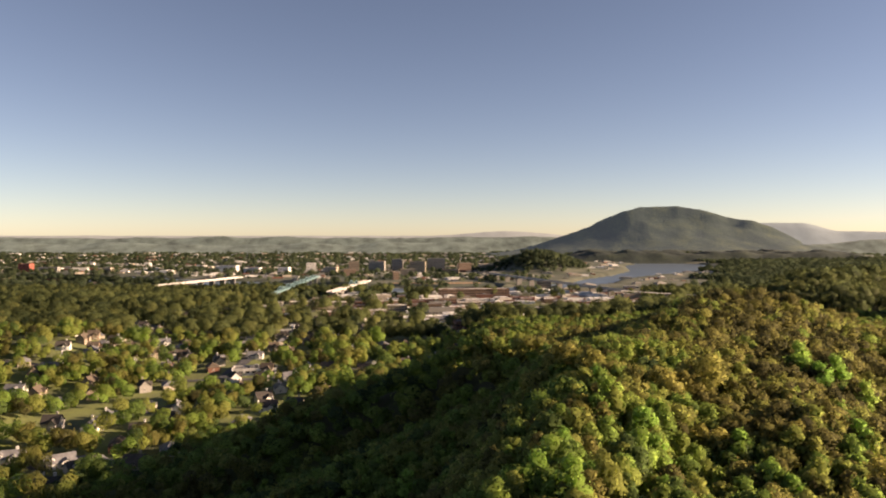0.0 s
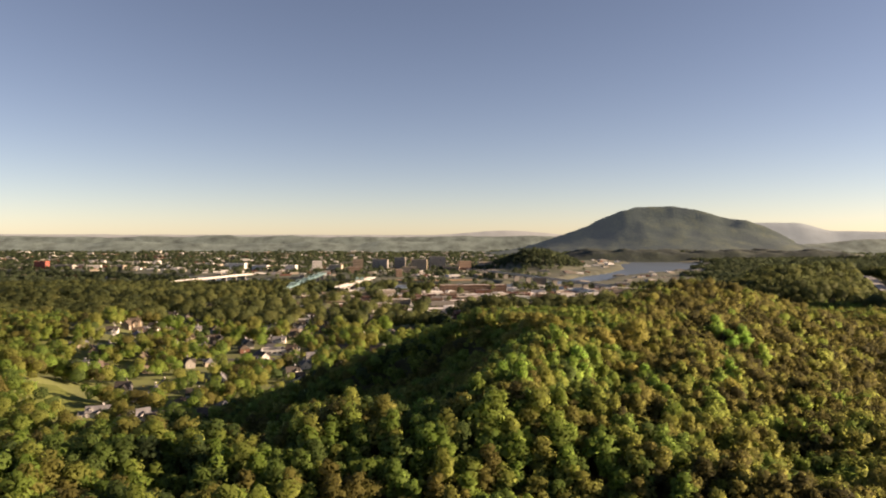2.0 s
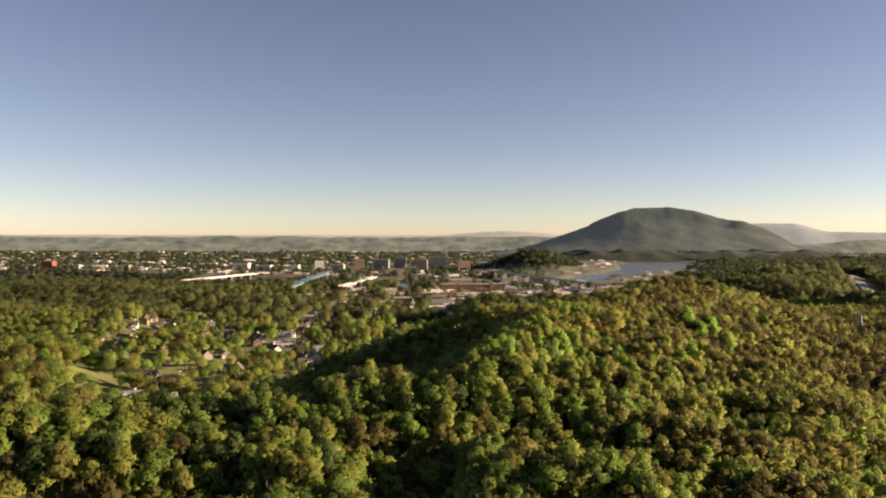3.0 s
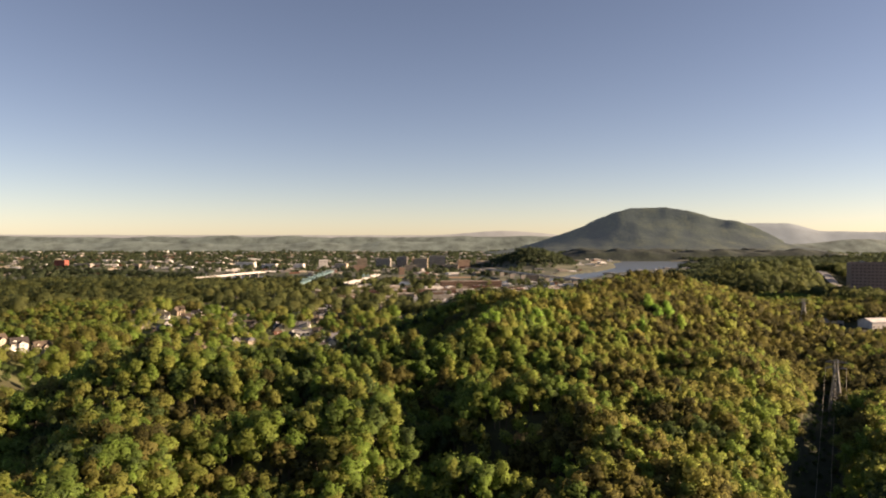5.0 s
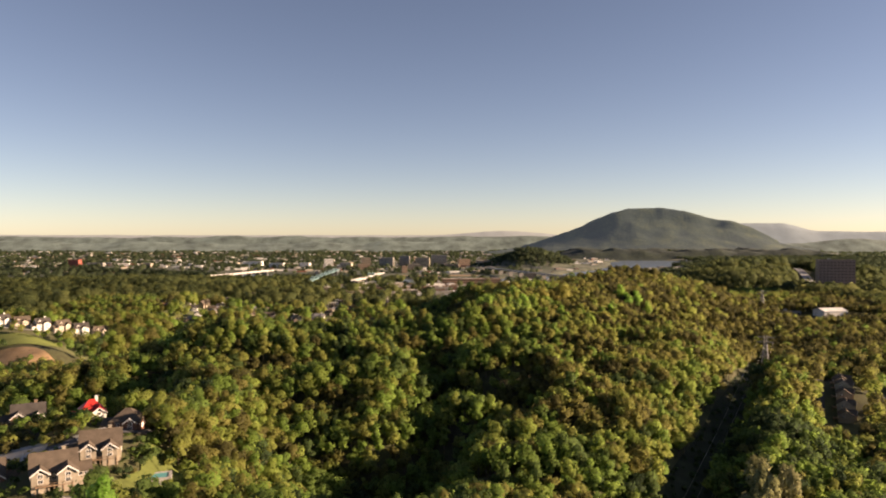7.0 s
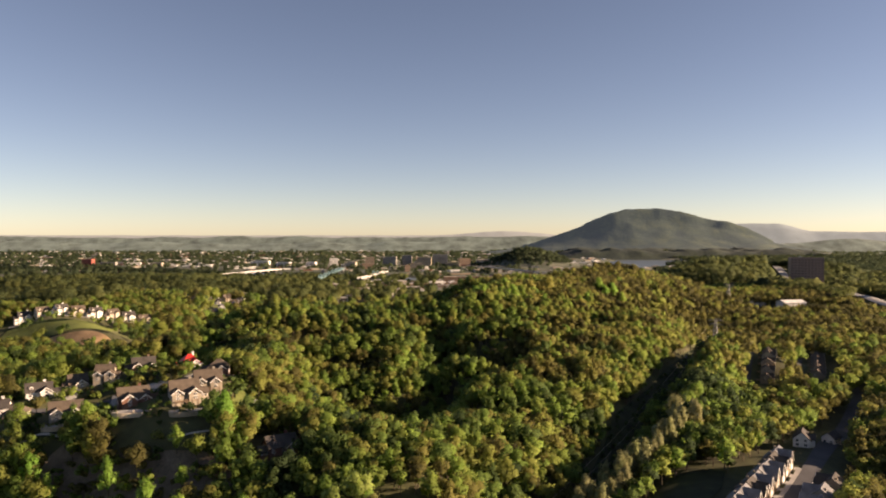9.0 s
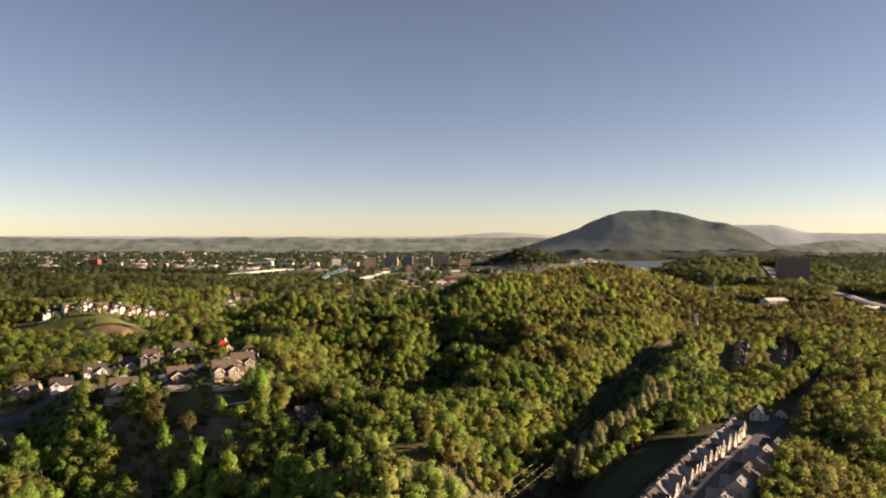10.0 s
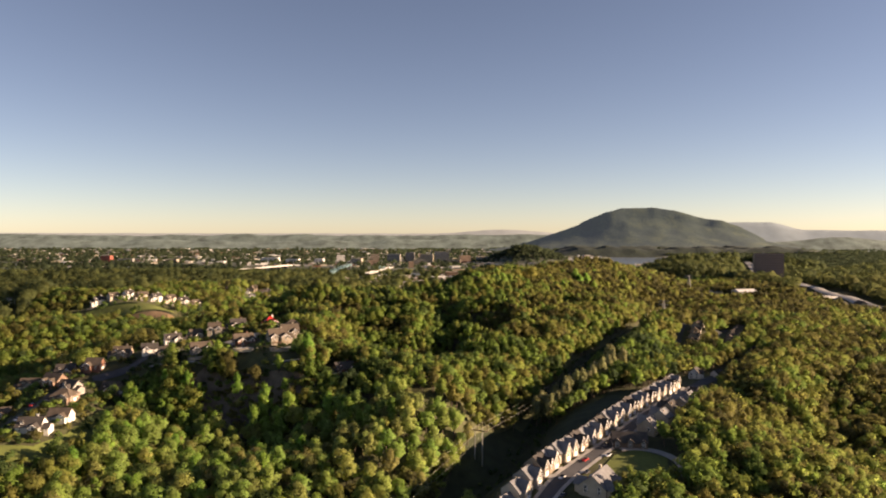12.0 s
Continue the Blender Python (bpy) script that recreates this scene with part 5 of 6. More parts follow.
drape("road", "grey asphalt street between the narrow houses", "road", [(s0.x, s0.y, 2.5), (s1.x, s1.y, 2.5), (134, -72, 3.2), (165, -32, 2.8), (186, -4, 2.8), (200, 30, 2.8)], M_ASPHALT, 0.35)
for off in (6.7, 12.7):
    a, b = RA + OUT * off - ROW * 24, RB + OUT * off
    drape("pavement", "pale concrete footway along the street", "footway", [(a.x, a.y, 0.7), (b.x, b.y, 0.7)], M_CONCRETE, 0.5, across=1)
for i in range(25):
    p = RA + ROW * (-15.4 + i * PITCH) + OUT * 5.2
    q = p + OUT * 1.8
    drape("pavement", "short concrete driveway before a narrow house", "driveway", [(p.x, p.y, 1.4), (q.x, q.y, 1.4)], M_CONCRETE, 0.6, gap=1.0, across=1)
c0 = Vector((62, -196))
ring = [(c0.x + 14 * math.cos(t) , c0.y + 14 * math.sin(t), 1.8) for t in np.linspace(-1.6, 1.9, 14)]
# shade of trees and houses painted as near-black grass strips
drape("ground", "rough grass under the power line, darkened for shade", "grass", [(x, y, w - 0.5) for x, y, w in CORRIDOR], M_SHADEGRASS, 0.25, across=6)
drape("ground", "rough grass behind the narrow houses, darkened for shade", "grass", [(x, y, w + 1) for x, y, w in YARD], M_SHADEGRASS, 0.3, across=6)
drape("ground", "rough grass on the slope below the street, darkened for shade", "grass", [(x, y, w + 1) for x, y, w in DARK_SLOPE], M_SHADEGRASS, 0.34, across=6)
drape("ground", "round mown lawn inside the turning circle", "lawn", [(52, -206, 8), (62, -194, 10), (68, -186, 6)], M_GRASS, 0.32)
drape("road", "curved concrete drive round the lawn", "drive", ring, M_CONCRETE, 0.5)
# the two upper terraces
UPPER_KINDS = [narrow_house(M_TAN, M_ROOF_B, "narrow tan terrace house with a brown gabled roof", 0.0, [(1.2, 5.0)]), narrow_house(M_STONE, M_ROOF_B, "narrow stone terrace house with twin brown gables", 0.3, [(-1.9, 4.0), (2.2, 3.6)])]
placed = 0
for line in (UPPER_ROWS, UPPER_ROWS_B):
    (ax, ay, _), (bx, by, _) = line[0], line[-1]
    L = math.hypot(bx - ax, by - ay)
    ang = math.degrees(math.atan2(by - ay, bx - ax))
    for i in range(8):
        x, y = ax + (bx - ax) * (i + 0.5) / 8, ay + (by - ay) * (i + 0.5) / 8
        m = pose(x, y, float(land(x, y)) + 0.3, 0, 0, ang) @ Matrix.Diagonal((0.70, 0.58, 0.52, 1))
        terraced = UPPER_KINDS[i] if placed < 2 else copy_thing(UPPER_KINDS[i % 2], m)
        terraced.matrix_basis = m
        placed += 1
    drape("road", "asphalt lane beside the upper terrace", "road", [(ax - 9, ay + 4, 2.6), (bx - 9, by + 4, 2.6)], M_ASPHALT, 0.35)


# ---- the far hill terrace ----
T = "pale houses along the far hill terrace"
for i, (tx, ty) in enumerate([(-345, 236), (-332, 238), (-319, 242), (-307, 246), (-295, 250), (-284, 257), (-273, 262), (-262, 268)]):
    house(("white house with a dark roof on the hill terrace", "cream house with a brown roof on the hill terrace")[i % 2], (tx, ty), 42 + 9 * (i % 3), 10, 8, 6.4, 3.6,
          (M_WHITE, M_STUCCO)[i % 2], (M_ROOF_D, M_ROOF_B)[i % 2], "gable", [(1.5, 4, 1.5, -1)], i % 2 == 0, 2, garage=False, group=T)
for line in ([(-352, 226, 0.8), (-338, 227, 1.6), (-326, 232, 0.7)], [(-316, 235, 0.7), (-304, 238, 1.5), (-292, 243, 0.8)], [(-284, 246, 0.9), (-262, 256, 1.2)]):
    drape("pavement", "pale retaining bank below the terrace houses", "bank", line, M_CONCRETE, 0.5)
drape("ground", "sunlit grass slope below the terrace", "grass", [(-348, 208, 13), (-310, 212, 15), (-268, 218, 14)], M_GRASS, 0.35)
drape("ground", "bare sandy soil slope below the terrace", "soil", [(-312, 186, 9), (-274, 180, 17), (-240, 160, 14)], M_SOIL, 0.45)
drape("ground", "rough grass at the foot of the bare slope", "grass", [(-312, 160, 14), (-280, 150, 12)], M_GRASS, 0.35)
house("long white building on the wooded hill", (-440, 262), 10, 26, 9, 6, 2, M_WHITE, M_ROOF_G, "gable", (), False, 2, garage=False)

# ---- the valley town ----
def plain_house(wall, roof, label, w, d, h, rise, hip):
    return house(label, (0, 0), 0, w, d, h, rise, wall, roof, "hip" if hip else "gable", () if hip else [(w * 0.2, 4, 1.5, -1)], not hip, 1, garage=False,
                 group="houses of the valley town", base=0.0, plain=True)


TOWN_KINDS = [
    plain_house(M_WHITE, M_ROOF_D, "white weatherboard house with a dark roof", 11, 8, 3.4, 2.8, False),
    plain_house(M_WHITE, M_ROOF_G, "white house with a weathered grey roof", 13, 8, 3.2, 2.4, False),
    plain_house(M_TAN, M_ROOF_B, "tan house with a brown roof", 10, 8, 4.6, 3.0, False),
    plain_house(M_BRICK, M_ROOF_B, "red brick house with a brown hipped roof", 12, 9, 3.6, 2.8, True),
    plain_house(M_STUCCO, M_ROOF_G, "cream bungalow with a grey hipped roof", 12, 9, 3.2, 2.4, True),
    plain_house(M_GREY, M_ROOF_D, "grey house with a dark gabled roof", 10, 8, 4.4, 3.0, False),
]
tw = random.Random(4)
for i, (x, y) in enumerate(zip(SITE_X, SITE_Y)):
    m = pose(x, y, float(land(x, y)) + 0.2, 0, 0, tw.choice((0, 90)) + tw.uniform(-20, 20) + 15)
    if i < 6:
        TOWN_KINDS[i].matrix_basis = m @ Matrix.Scale(0.85, 4)
    else:
        copy_thing(TOWN_KINDS[tw.randrange(6)], m)
for i, (x, y) in enumerate([(-183, 292), (-172, 280), (-162, 292), (-150, 286)]):
    house("white house on the valley lawn", (x, y), 20 + 9 * i, 12, 8, 4.5, 2.8, M_WHITE, (M_ROOF_G, M_ROOF_D)[i % 2], "gable", [(2, 4, 1.5, -1)], i == 0, 1, group="houses of the valley town")
for i in range(7):
    house("tall narrow house of pinkish brick in a row", (-262 + 10 * i, 520 + 3 * i), 10, 8, 8, 6.0, 3.4, (M_BRICK_O, M_STUCCO)[i % 3 == 1], M_ROOF_B, "gable", [(0, 4, 1, -1)], False, 2, garage=False, group="row of brick houses in the valley")
drape("ground", "valley lawn in the evening sun", "lawn", [(-230, 318, 10), (-206, 300, 13), (-178, 288, 12), (-154, 292, 8)], M_GRASS, 0.3)
drape("road", "asphalt street through the valley town", "road", [(-195, 262, 3), (-178, 330, 3), (-150, 420, 3.5), (-150, 520, 4), (-165, 640, 5), (-175, 760, 6), (-170, 900, 6)], M_ASPHALT, 0.35, gap=8)
drape("road", "asphalt cross street of the valley town", "road", [(-300, 470, 3), (-200, 460, 3), (-120, 470, 3), (-40, 520, 3)], M_ASPHALT, 0.4, gap=8)
drape("pavement", "pale car park beside the valley street", "car park", [(-165, 560, 10), (-172, 640, 12), (-178, 720, 12)], M_CONCRETE, 0.25, gap=8)


# ---- flat-roofed blocks ----
def block(label, at, turn, w, d, h, wall, roof, group="", bands=0, units=2, name="commercial_building", category="building", drop=2.0, glass=M_DARKGLASS):
    """A flat-roofed building: walls with a parapet, roof, rows of windows and machinery on the roof."""
    x, y = at
    top = new(name)
    top.matrix_basis = pose(x, y, float(land(x, y)), 0, 0, turn)
    tagged(top, label, category, group)
    bm = bmesh.new()
    t = 0.4
    box(bm, -w / 2, w / 2, -d / 2, d / 2, -drop, h - 0.8)
    for a in ((-w / 2, w / 2, -d / 2, -d / 2 + t), (-w / 2, w / 2, d / 2 - t, d / 2), (-w / 2, -w / 2 + t, -d / 2 + t, d / 2 - t), (w / 2 - t, w / 2, -d / 2 + t, d / 2 - t)):
        box(bm, *a, h - 0.8, h)
    part("wall", bm, wall, top)
    bm = bmesh.new()
    box(bm, -w / 2 + t, w / 2 - t, -d / 2 + t, d / 2 - t, h - 0.8, h - 0.55)
    part("roof", bm, roof, top)
    if bands:
        bm = bmesh.new()
        for i in range(bands):
            z = 1.2 + i * (h - 1.6) / bands
            hh = min(1.5, 0.5 * (h - 1.6) / bands)
            n = max(2, int(w / 4))
            for k in range(n):
                cx = -w / 2 + w * (k + 0.5) / n
                for s in (-1, 1):
                    y0, y1 = sorted((s * (d / 2 - 0.1), s * (d / 2 + 0.06)))
                    box(bm, cx - w / n * 0.32, cx + w / n * 0.32, y0, y1, z, z + hh)
            n = max(2, int(d / 4))
            for k in range(n):
                cy = -d / 2 + d * (k + 0.5) / n
                for s in (-1, 1):
                    x0, x1 = sorted((s * (w / 2 - 0.1), s * (w / 2 + 0.06)))
                    box(bm, x0, x1, cy - d / n * 0.32, cy + d / n * 0.32, z, z + hh)
        tagged(part("window_grid", bm, glass, top, "rows of small dark windows"), kind="stuff")
    r = random.Random(int(abs(x) * 7 + y))
    for i in range(units):
        bm = bmesh.new()
        a, b = r.uniform(1, 2.2), r.uniform(1, 2)
        box(bm, -a, a, -b, b, 0, r.uniform(1, 2.2))
        u = part("roof_unit", bm, M_STEEL, top, "grey metal roof unit")
        u.matrix_basis = pose(r.uniform(-0.3, 0.3) * w, r.uniform(-0.3, 0.3) * d, h - 0.55)
    return top


block("long white three-storey building by the valley street", (-152, 668), 8, 16, 34, 9, M_WHITE, M_ROOF_FLAT, bands=3)
block("low building with a dark roof among the trees", (-132, 486), 8, 30, 12, 4.5, M_WHITE, M_ROOF_TAR, bands=1)
block("low brown building with a dark roof", (-204, 487), 12, 26, 11, 4.5, M_BRICK, M_ROOF_TAR, bands=1)
block("low brick school building in shade", (40, 640), 10, 60, 16, 6, M_BRICK, M_ROOF_TAR, bands=1)
cr = random.Random(12)
walls = [M_WHITE, M_BRICK, M_BRICK, M_STUCCO, M_TAN, M_GREY, M_BROWNWALL, M_STONE]
names = {M_WHITE: "white", M_BRICK: "red brick", M_STUCCO: "cream", M_TAN: "tan", M_GREY: "grey", M_BROWNWALL: "dark brown", M_STONE: "pale stone", M_BRICK_O: "orange brick"}
for row, (y0, x0, x1) in enumerate([(800, -270, -110), (860, -290, 40), (910, -290, 160), (965, -250, 330), (1020, -240, 340), (1075, -200, 300), (1130, -150, 330)]):
    x = x0
    while x < x1:
        w = cr.uniform(16, 42)
        if cr.random() < 0.8:
            wall = cr.choice(walls)
            roof = cr.choice((M_ROOF_FLAT, M_ROOF_FLAT, M_ROOF_TAR))
            block("low %s commercial building with a %s flat roof" % (names[wall], "pale" if roof is M_ROOF_FLAT else "dark"), (x + w / 2, y0 + cr.uniform(-10, 10)), cr.uniform(4, 12), w, cr.uniform(10, 20),
                  cr.uniform(6, 10), wall, roof, "low buildings on the near river bank", cr.choice((1, 2)), 1)
        x += w + cr.uniform(5, 16)
block("long apartment building in dark frame with pale upper storey", (52, 1180), 6, 120, 16, 14, M_BROWNWALL, M_ROOF_FLAT, bands=3)
block("pale apartment building by the highway bridge", (150, 1320), 0, 30, 16, 20, M_STUCCO, M_ROOF_TAR, bands=4)
block("second pale apartment building by the highway bridge", (190, 1310), 0, 26, 16, 18, M_TAN, M_ROOF_TAR, bands=4)

# right-hand valley
block("white warehouse among the trees", (281, 394), -8, 24, 12, 5.5, M_WHITE, M_ROOF_FLAT, bands=0, units=1)
block("grey depot building among the trees", (308, 382), -8, 22, 10, 4.5, M_GREY, M_ROOF_FLAT, bands=1, units=1)
house("pale blue-white hall with a gabled roof", (338, 364), 10, 24, 16, 6.5, 2.6, M_WHITE, M_ROOF_FLAT, "gable", (), False, 1, garage=False, category="hall")
tower = block("brown brick apartment tower above the trees", (475, 600), -15, 40, 16, 45, M_DARKBRICK, M_ROOF_TAR, name="apartment_tower", bands=12, units=2, category="tower", glass=tint("brown_tinted_glass", (0.095, 0.070, 0.065), 0.3))
block("white roadside building below the highway", (404, 320), 20, 34, 10, 5, M_WHITE, M_ROOF_TAR, bands=1)
block("dark warehouse beside the highway", (398, 352), 20, 30, 14, 6, M_BROWNWALL, M_ROOF_TAR, bands=0)
for i, (x, y) in enumerate([(388, 292), (402, 278), (380, 312), (412, 262), (376, 336)]):
    house("small pale house below the highway", (x, y), 30 * i, 11, 8, 3.6, 2.6, (M_WHITE, M_TAN)[i % 2], M_ROOF_D, "gable", (), False, 1, garage=False, group="houses below the highway")
for i, (x, y) in enumerate([(402, 716), (414, 722), (390, 722)]):
    house("white house on the shaded hill", (x, y), 15 * i, 11, 9, 6, 3.4, M_WHITE, M_ROOF_D, "gable", (), True, 2, garage=False, group="houses on the shaded hill")
drape("road", "pale highway with a concrete edge along the hillside", "road", [(x, y, 6.5) for x, y, w in HIGHWAY], M_CONCRETE, 1.2, gap=10)


# ---- bridges ----
M_PALE = tint("pale_concrete", (0.38, 0.37, 0.35))
M_PIER = tint("weathered_pier_concrete", (0.15, 0.145, 0.135))
def bridge(label, a, b, z, width, piers, style, mat, deck_mat):
    """A river bridge: deck, railings, piers, and arches or trusses."""
    a, b = Vector(a), Vector(b)
    L = (b - a).length
    ang = math.degrees(math.atan2(b.y - a.y, b.x - a.x))
    top = new("bridge")
    top.matrix_basis = pose(a.x, a.y, z, 0, 0, ang)
    tagged(top, label, "bridge")
    bm = bmesh.new()
    box(bm, -10, L + 10, -width / 2, width / 2, -1.6, 0)
    part("deck", bm, deck_mat, top)
    for s in (-1, 1):
        bm = bmesh.new()
        y0, y1 = sorted((s * width / 2, s * (width / 2 - 0.5)))
        box(bm, -10, L + 10, y0, y1, 0.02, 1.3)
        part("railing", bm, deck_mat, top)
    for i in range(piers):
        x = L * (i + 0.5) / piers
        bm = bmesh.new()
        box(bm, x - 1.8, x + 1.8, -width * 0.4, width * 0.4, -26, -2.6)
        box(bm, x - 2.6, x + 2.6, -width * 0.46, width * 0.46, -2.6, -1.65)
        part("pier", bm, M_PIER, top)
    span = L / piers
    for i in range(piers):
        x0 = L * (i + 0.5) / piers
        if i == piers - 1:
            break
        if style == "arch" and i != piers // 2:
            for s in (-1, 1):
                n, pts = 10, []
                for k in range(n + 1):
                    u = k / n
                    pts.append((x0 + 2 + u * (span - 4), -2 - 7 * (2 * u - 1) ** 2))
                bm = bmesh.new()
                ringp = [(x, zz) for x, zz in pts] + [(x, zz - 1.4) for x, zz in pts[::-1]]
                def put(v):
                    return bm.verts.new((v[0], s * width * 0.42, v[1])), bm.verts.new((v[0], s * width * 0.34, v[1]))
                vv = [put(v) for v in ringp]
                for k in range(len(vv)):
                    p, q = vv[k], vv[(k + 1) % len(vv)]
                    bm.faces.new((p[0], q[0], q[1], p[1]))
                for k in range(n):
                    m = len(vv) - 1 - k
                    for e in (0, 1):
                        bm.faces.new((vv[k][e], vv[k + 1][e], vv[m - 1][e], vv[m][e]))
                bmesh.ops.recalc_face_normals(bm, faces=bm.faces)
                part("arch", bm, deck_mat, top)
        elif style != "plain":
            hgt = 6.0 if style == "truss" else 8.0
            up = 1 if style == "truss" else 1
            for s in (-1, 1):
                bm = bmesh.new()
                y = s * width * 0.47
                n = 6
                for k in range(n):
                    xa, xb = x0 + span * k / n, x0 + span * (k + 1) / n
                    za = hgt * math.sin(math.pi * k / n) ** 0.6 if k else 0
                    zb = hgt * math.sin(math.pi * (k + 1) / n) ** 0.6 if k + 1 < n else 0
                    for (xa2, za2, xb2, zb2) in ((xa, za, xb, zb), (xb, 0, xb, zb), (xa, za if k % 2 else 0, xb, 0 if k % 2 else zb)):
                        if math.hypot(xb2 - xa2, zb2 - za2) < 0.5:
                            continue
                        d = Vector((xb2 - xa2, zb2 - za2)).normalized() * 0.3
                        ring4 = [(xa2 - d.y, za2 + d.x), (xb2 - d.y, zb2 + d.x), (xb2 + d.y, zb2 - d.x), (xa2 + d.y, za2 - d.x)]
                        p = [bm.verts.new((u, y - 0.35, w)) for u, w in ring4]
                        q = [bm.verts.new((u, y + 0.35, w)) for u, w in ring4]
                        for j in range(4):
                            bm.faces.new((p[j], p[(j + 1) % 4], q[(j + 1) % 4], q[j]))
                        bm.faces.new(p[::-1])
                        bm.faces.new(q)
                bmesh.ops.recalc_face_normals(bm, faces=bm.faces)
                part("truss", bm, mat, top, "painted steel truss")
    return top


bridge("long pale concrete girder bridge over the river", (-520, 1258, 0), (-444, 1503, 0), 16, 14, 7, "plain", M_CONCRETE, M_PALE)
bridge("blue-green steel truss bridge over the river", (-265, 1090, 0), (-275, 1526, 0), 17, 7, 7, "truss", M_TEAL, M_TEAL)
bridge("pale arched bridge with a blue-green middle span", (-181, 1122, 0), (-150, 1379, 0), 17, 10, 7, "arch", M_TEAL, M_PALE)
bridge("long grey highway bridge over the river", (294, 1145, 0), (114, 1635, 0), 17, 14, 9, "plain", M_CONCRETE, M_CONCRETE)
drape("road", "pale highway curving from the bridge", "road", [(292, 1150, 8), (340, 1110, 8), (430, 1080, 8), (560, 1090, 8), (760, 1180, 8)], M_CONCRETE, 12, gap=15)
drape("road", "pale slip road beside the highway", "road", [(340, 1230, 6), (470, 1190, 6), (640, 1210, 6)], M_CONCRETE, 2, gap=15)
drape("ground", "green riverside meadow on the near bank", "meadow", [(-130, 1235, 18), (-20, 1250, 22), (110, 1240, 18)], M_GRASS, 0.4, gap=12)
drape("ground", "sandy riverside lot across the river", "lot", [(-110, 1500, 16), (20, 1500, 20), (80, 1510, 16)], M_SOIL, 0.6, gap=12)

# ---- the city across the river ----
M_REDBLOCK = tint("weathered_red_brick", (0.33, 0.09, 0.065))
for i, (x, y, w, d, h, k) in enumerate([
        (-1185, 1975, 46, 30, 36, 1), (-1120, 1980, 70, 24, 20, 5), (-1040, 1990, 60, 22, 16, 0), (-950, 1960, 50, 30, 18, 6),
        (-420, 1840, 40, 30, 30, 0), (-360, 1900, 36, 26, 44, 0), (-300, 1860, 50, 30, 30, 3), (-250, 1950, 40, 30, 48, 4), (-180, 1900, 60, 34, 52, 5),
        (-130, 1990, 44, 30, 56, 5), (-70, 1930, 60, 40, 50, 6), (-20, 2030, 70, 34, 58, 5), (60, 1960, 50, 30, 40, 1), (-240, 1790, 44, 26, 26, 1),
        (-90, 1760, 50, 30, 30, 6), (20, 1800, 60, 28, 26, 4), (-520, 1900, 60, 34, 24, 0), (-620, 2000, 80, 40, 26, 0), (130, 2050, 70, 34, 26, 3), (-110, 1620, 20, 20, 30, 7)]):
    wl2 = [M_WHITE, M_BRICK_O, M_BRICK, M_STUCCO, M_TAN, M_GREY, M_STONE, M_BRICK_O][k]
    if i == 0:
        wl2 = M_REDBLOCK
    block("%s city building with flat roof" % ("red" if i == 0 else names[wl2]), (x, y), cr.uniform(-8, 14), w * 0.72, d * 0.72, h * 0.62, wl2, M_ROOF_TAR, "taller city buildings", max(2, int(h / 7)), 1, "city_building")


def city_blocks(name, label, mat, seed, count, region, lo=-0.68, scale=1.0):
    """Far low buildings, each with a parapet, as one spread."""
    r = np.random.default_rng(seed)
    V, F, n = [], [], 0
    cube = np.array([(x, y, z) for z in (0, 1) for y in (-0.5, 0.5) for x in (-0.5, 0.5)], float)
    quads = np.array([(0, 2, 3, 1), (4, 5, 7, 6), (0, 1, 5, 4), (1, 3, 7, 5), (3, 2, 6, 7), (2, 0, 4, 6)])
    for _ in range(count):
        y = region[0] + (region[1] - region[0]) * r.uniform(0, 1) ** 1.2
        x = r.uniform(lo, region[2]) * (y + 250)
        d, w = line_dist(np.array([x]), np.array([y]), RIVER)
        if d[0] < 1.3 * w[0] or np.hypot(x - 280, y - 2010) < 170:
            continue
        big = r.uniform(0.5, 1.15) * (1 + y / 5000) * scale
        size = np.array([r.uniform(7, 25) * big, r.uniform(6, 16) * big, r.uniform(2.4, 4.6) * big])
        a = r.normal(0.12, 0.15)
        for sc, z0 in ((np.array([1, 1, 1.0]), -1.0), (np.array([0.5, 0.4, 0.18]), size[2] - 1.01)):
            q = cube * size * sc
            q[:, 2] += z0
            P = np.stack([q[:, 0] * math.cos(a) - q[:, 1] * math.sin(a) + x, q[:, 0] * math.sin(a) + q[:, 1] * math.cos(a) + y, q[:, 2] + 3], 1)
            V.append(P)
            F.append(quads + n)
            n += 8
    ob = raw(name, np.concatenate(V), np.concatenate(F), mat)
    return tagged(ob, label, "buildings", kind="stuff")


city_blocks("white_city_blocks", "distant white low city buildings", M_WHITE, 1, 620, (1600, 3900, 0.35))
city_blocks("cream_city_blocks", "distant cream low city buildings", M_STUCCO, 2, 420, (1600, 3900, 0.35))
city_blocks("brick_city_blocks", "distant brick low city buildings", M_BRICK, 3, 260, (1560, 3600, 0.3))
city_blocks("grey_city_blocks", "distant grey low city buildings", M_GREY, 4, 500, (1560, 3900, 0.35))
city_blocks("white_bank_blocks", "low white-roofed works and shops on the near bank", M_ROOF_FLAT, 6, 130, (820, 1330, 0.27), -0.20, 1.25)
city_blocks("brick_bank_blocks", "low brick works and shops on the near bank", M_BRICK, 7, 80, (860, 1400, 0.30), -0.16, 1.2)
city_blocks("grey_bank_blocks", "low grey sheds on the near bank", M_GREY, 8, 90, (900, 1500, 0.34), -0.05, 1.2)
city_blocks("riverside_sheds", "pale sheds and works along the far river bend", M_TAN, 5, 22, (1500, 2900, 0.62))


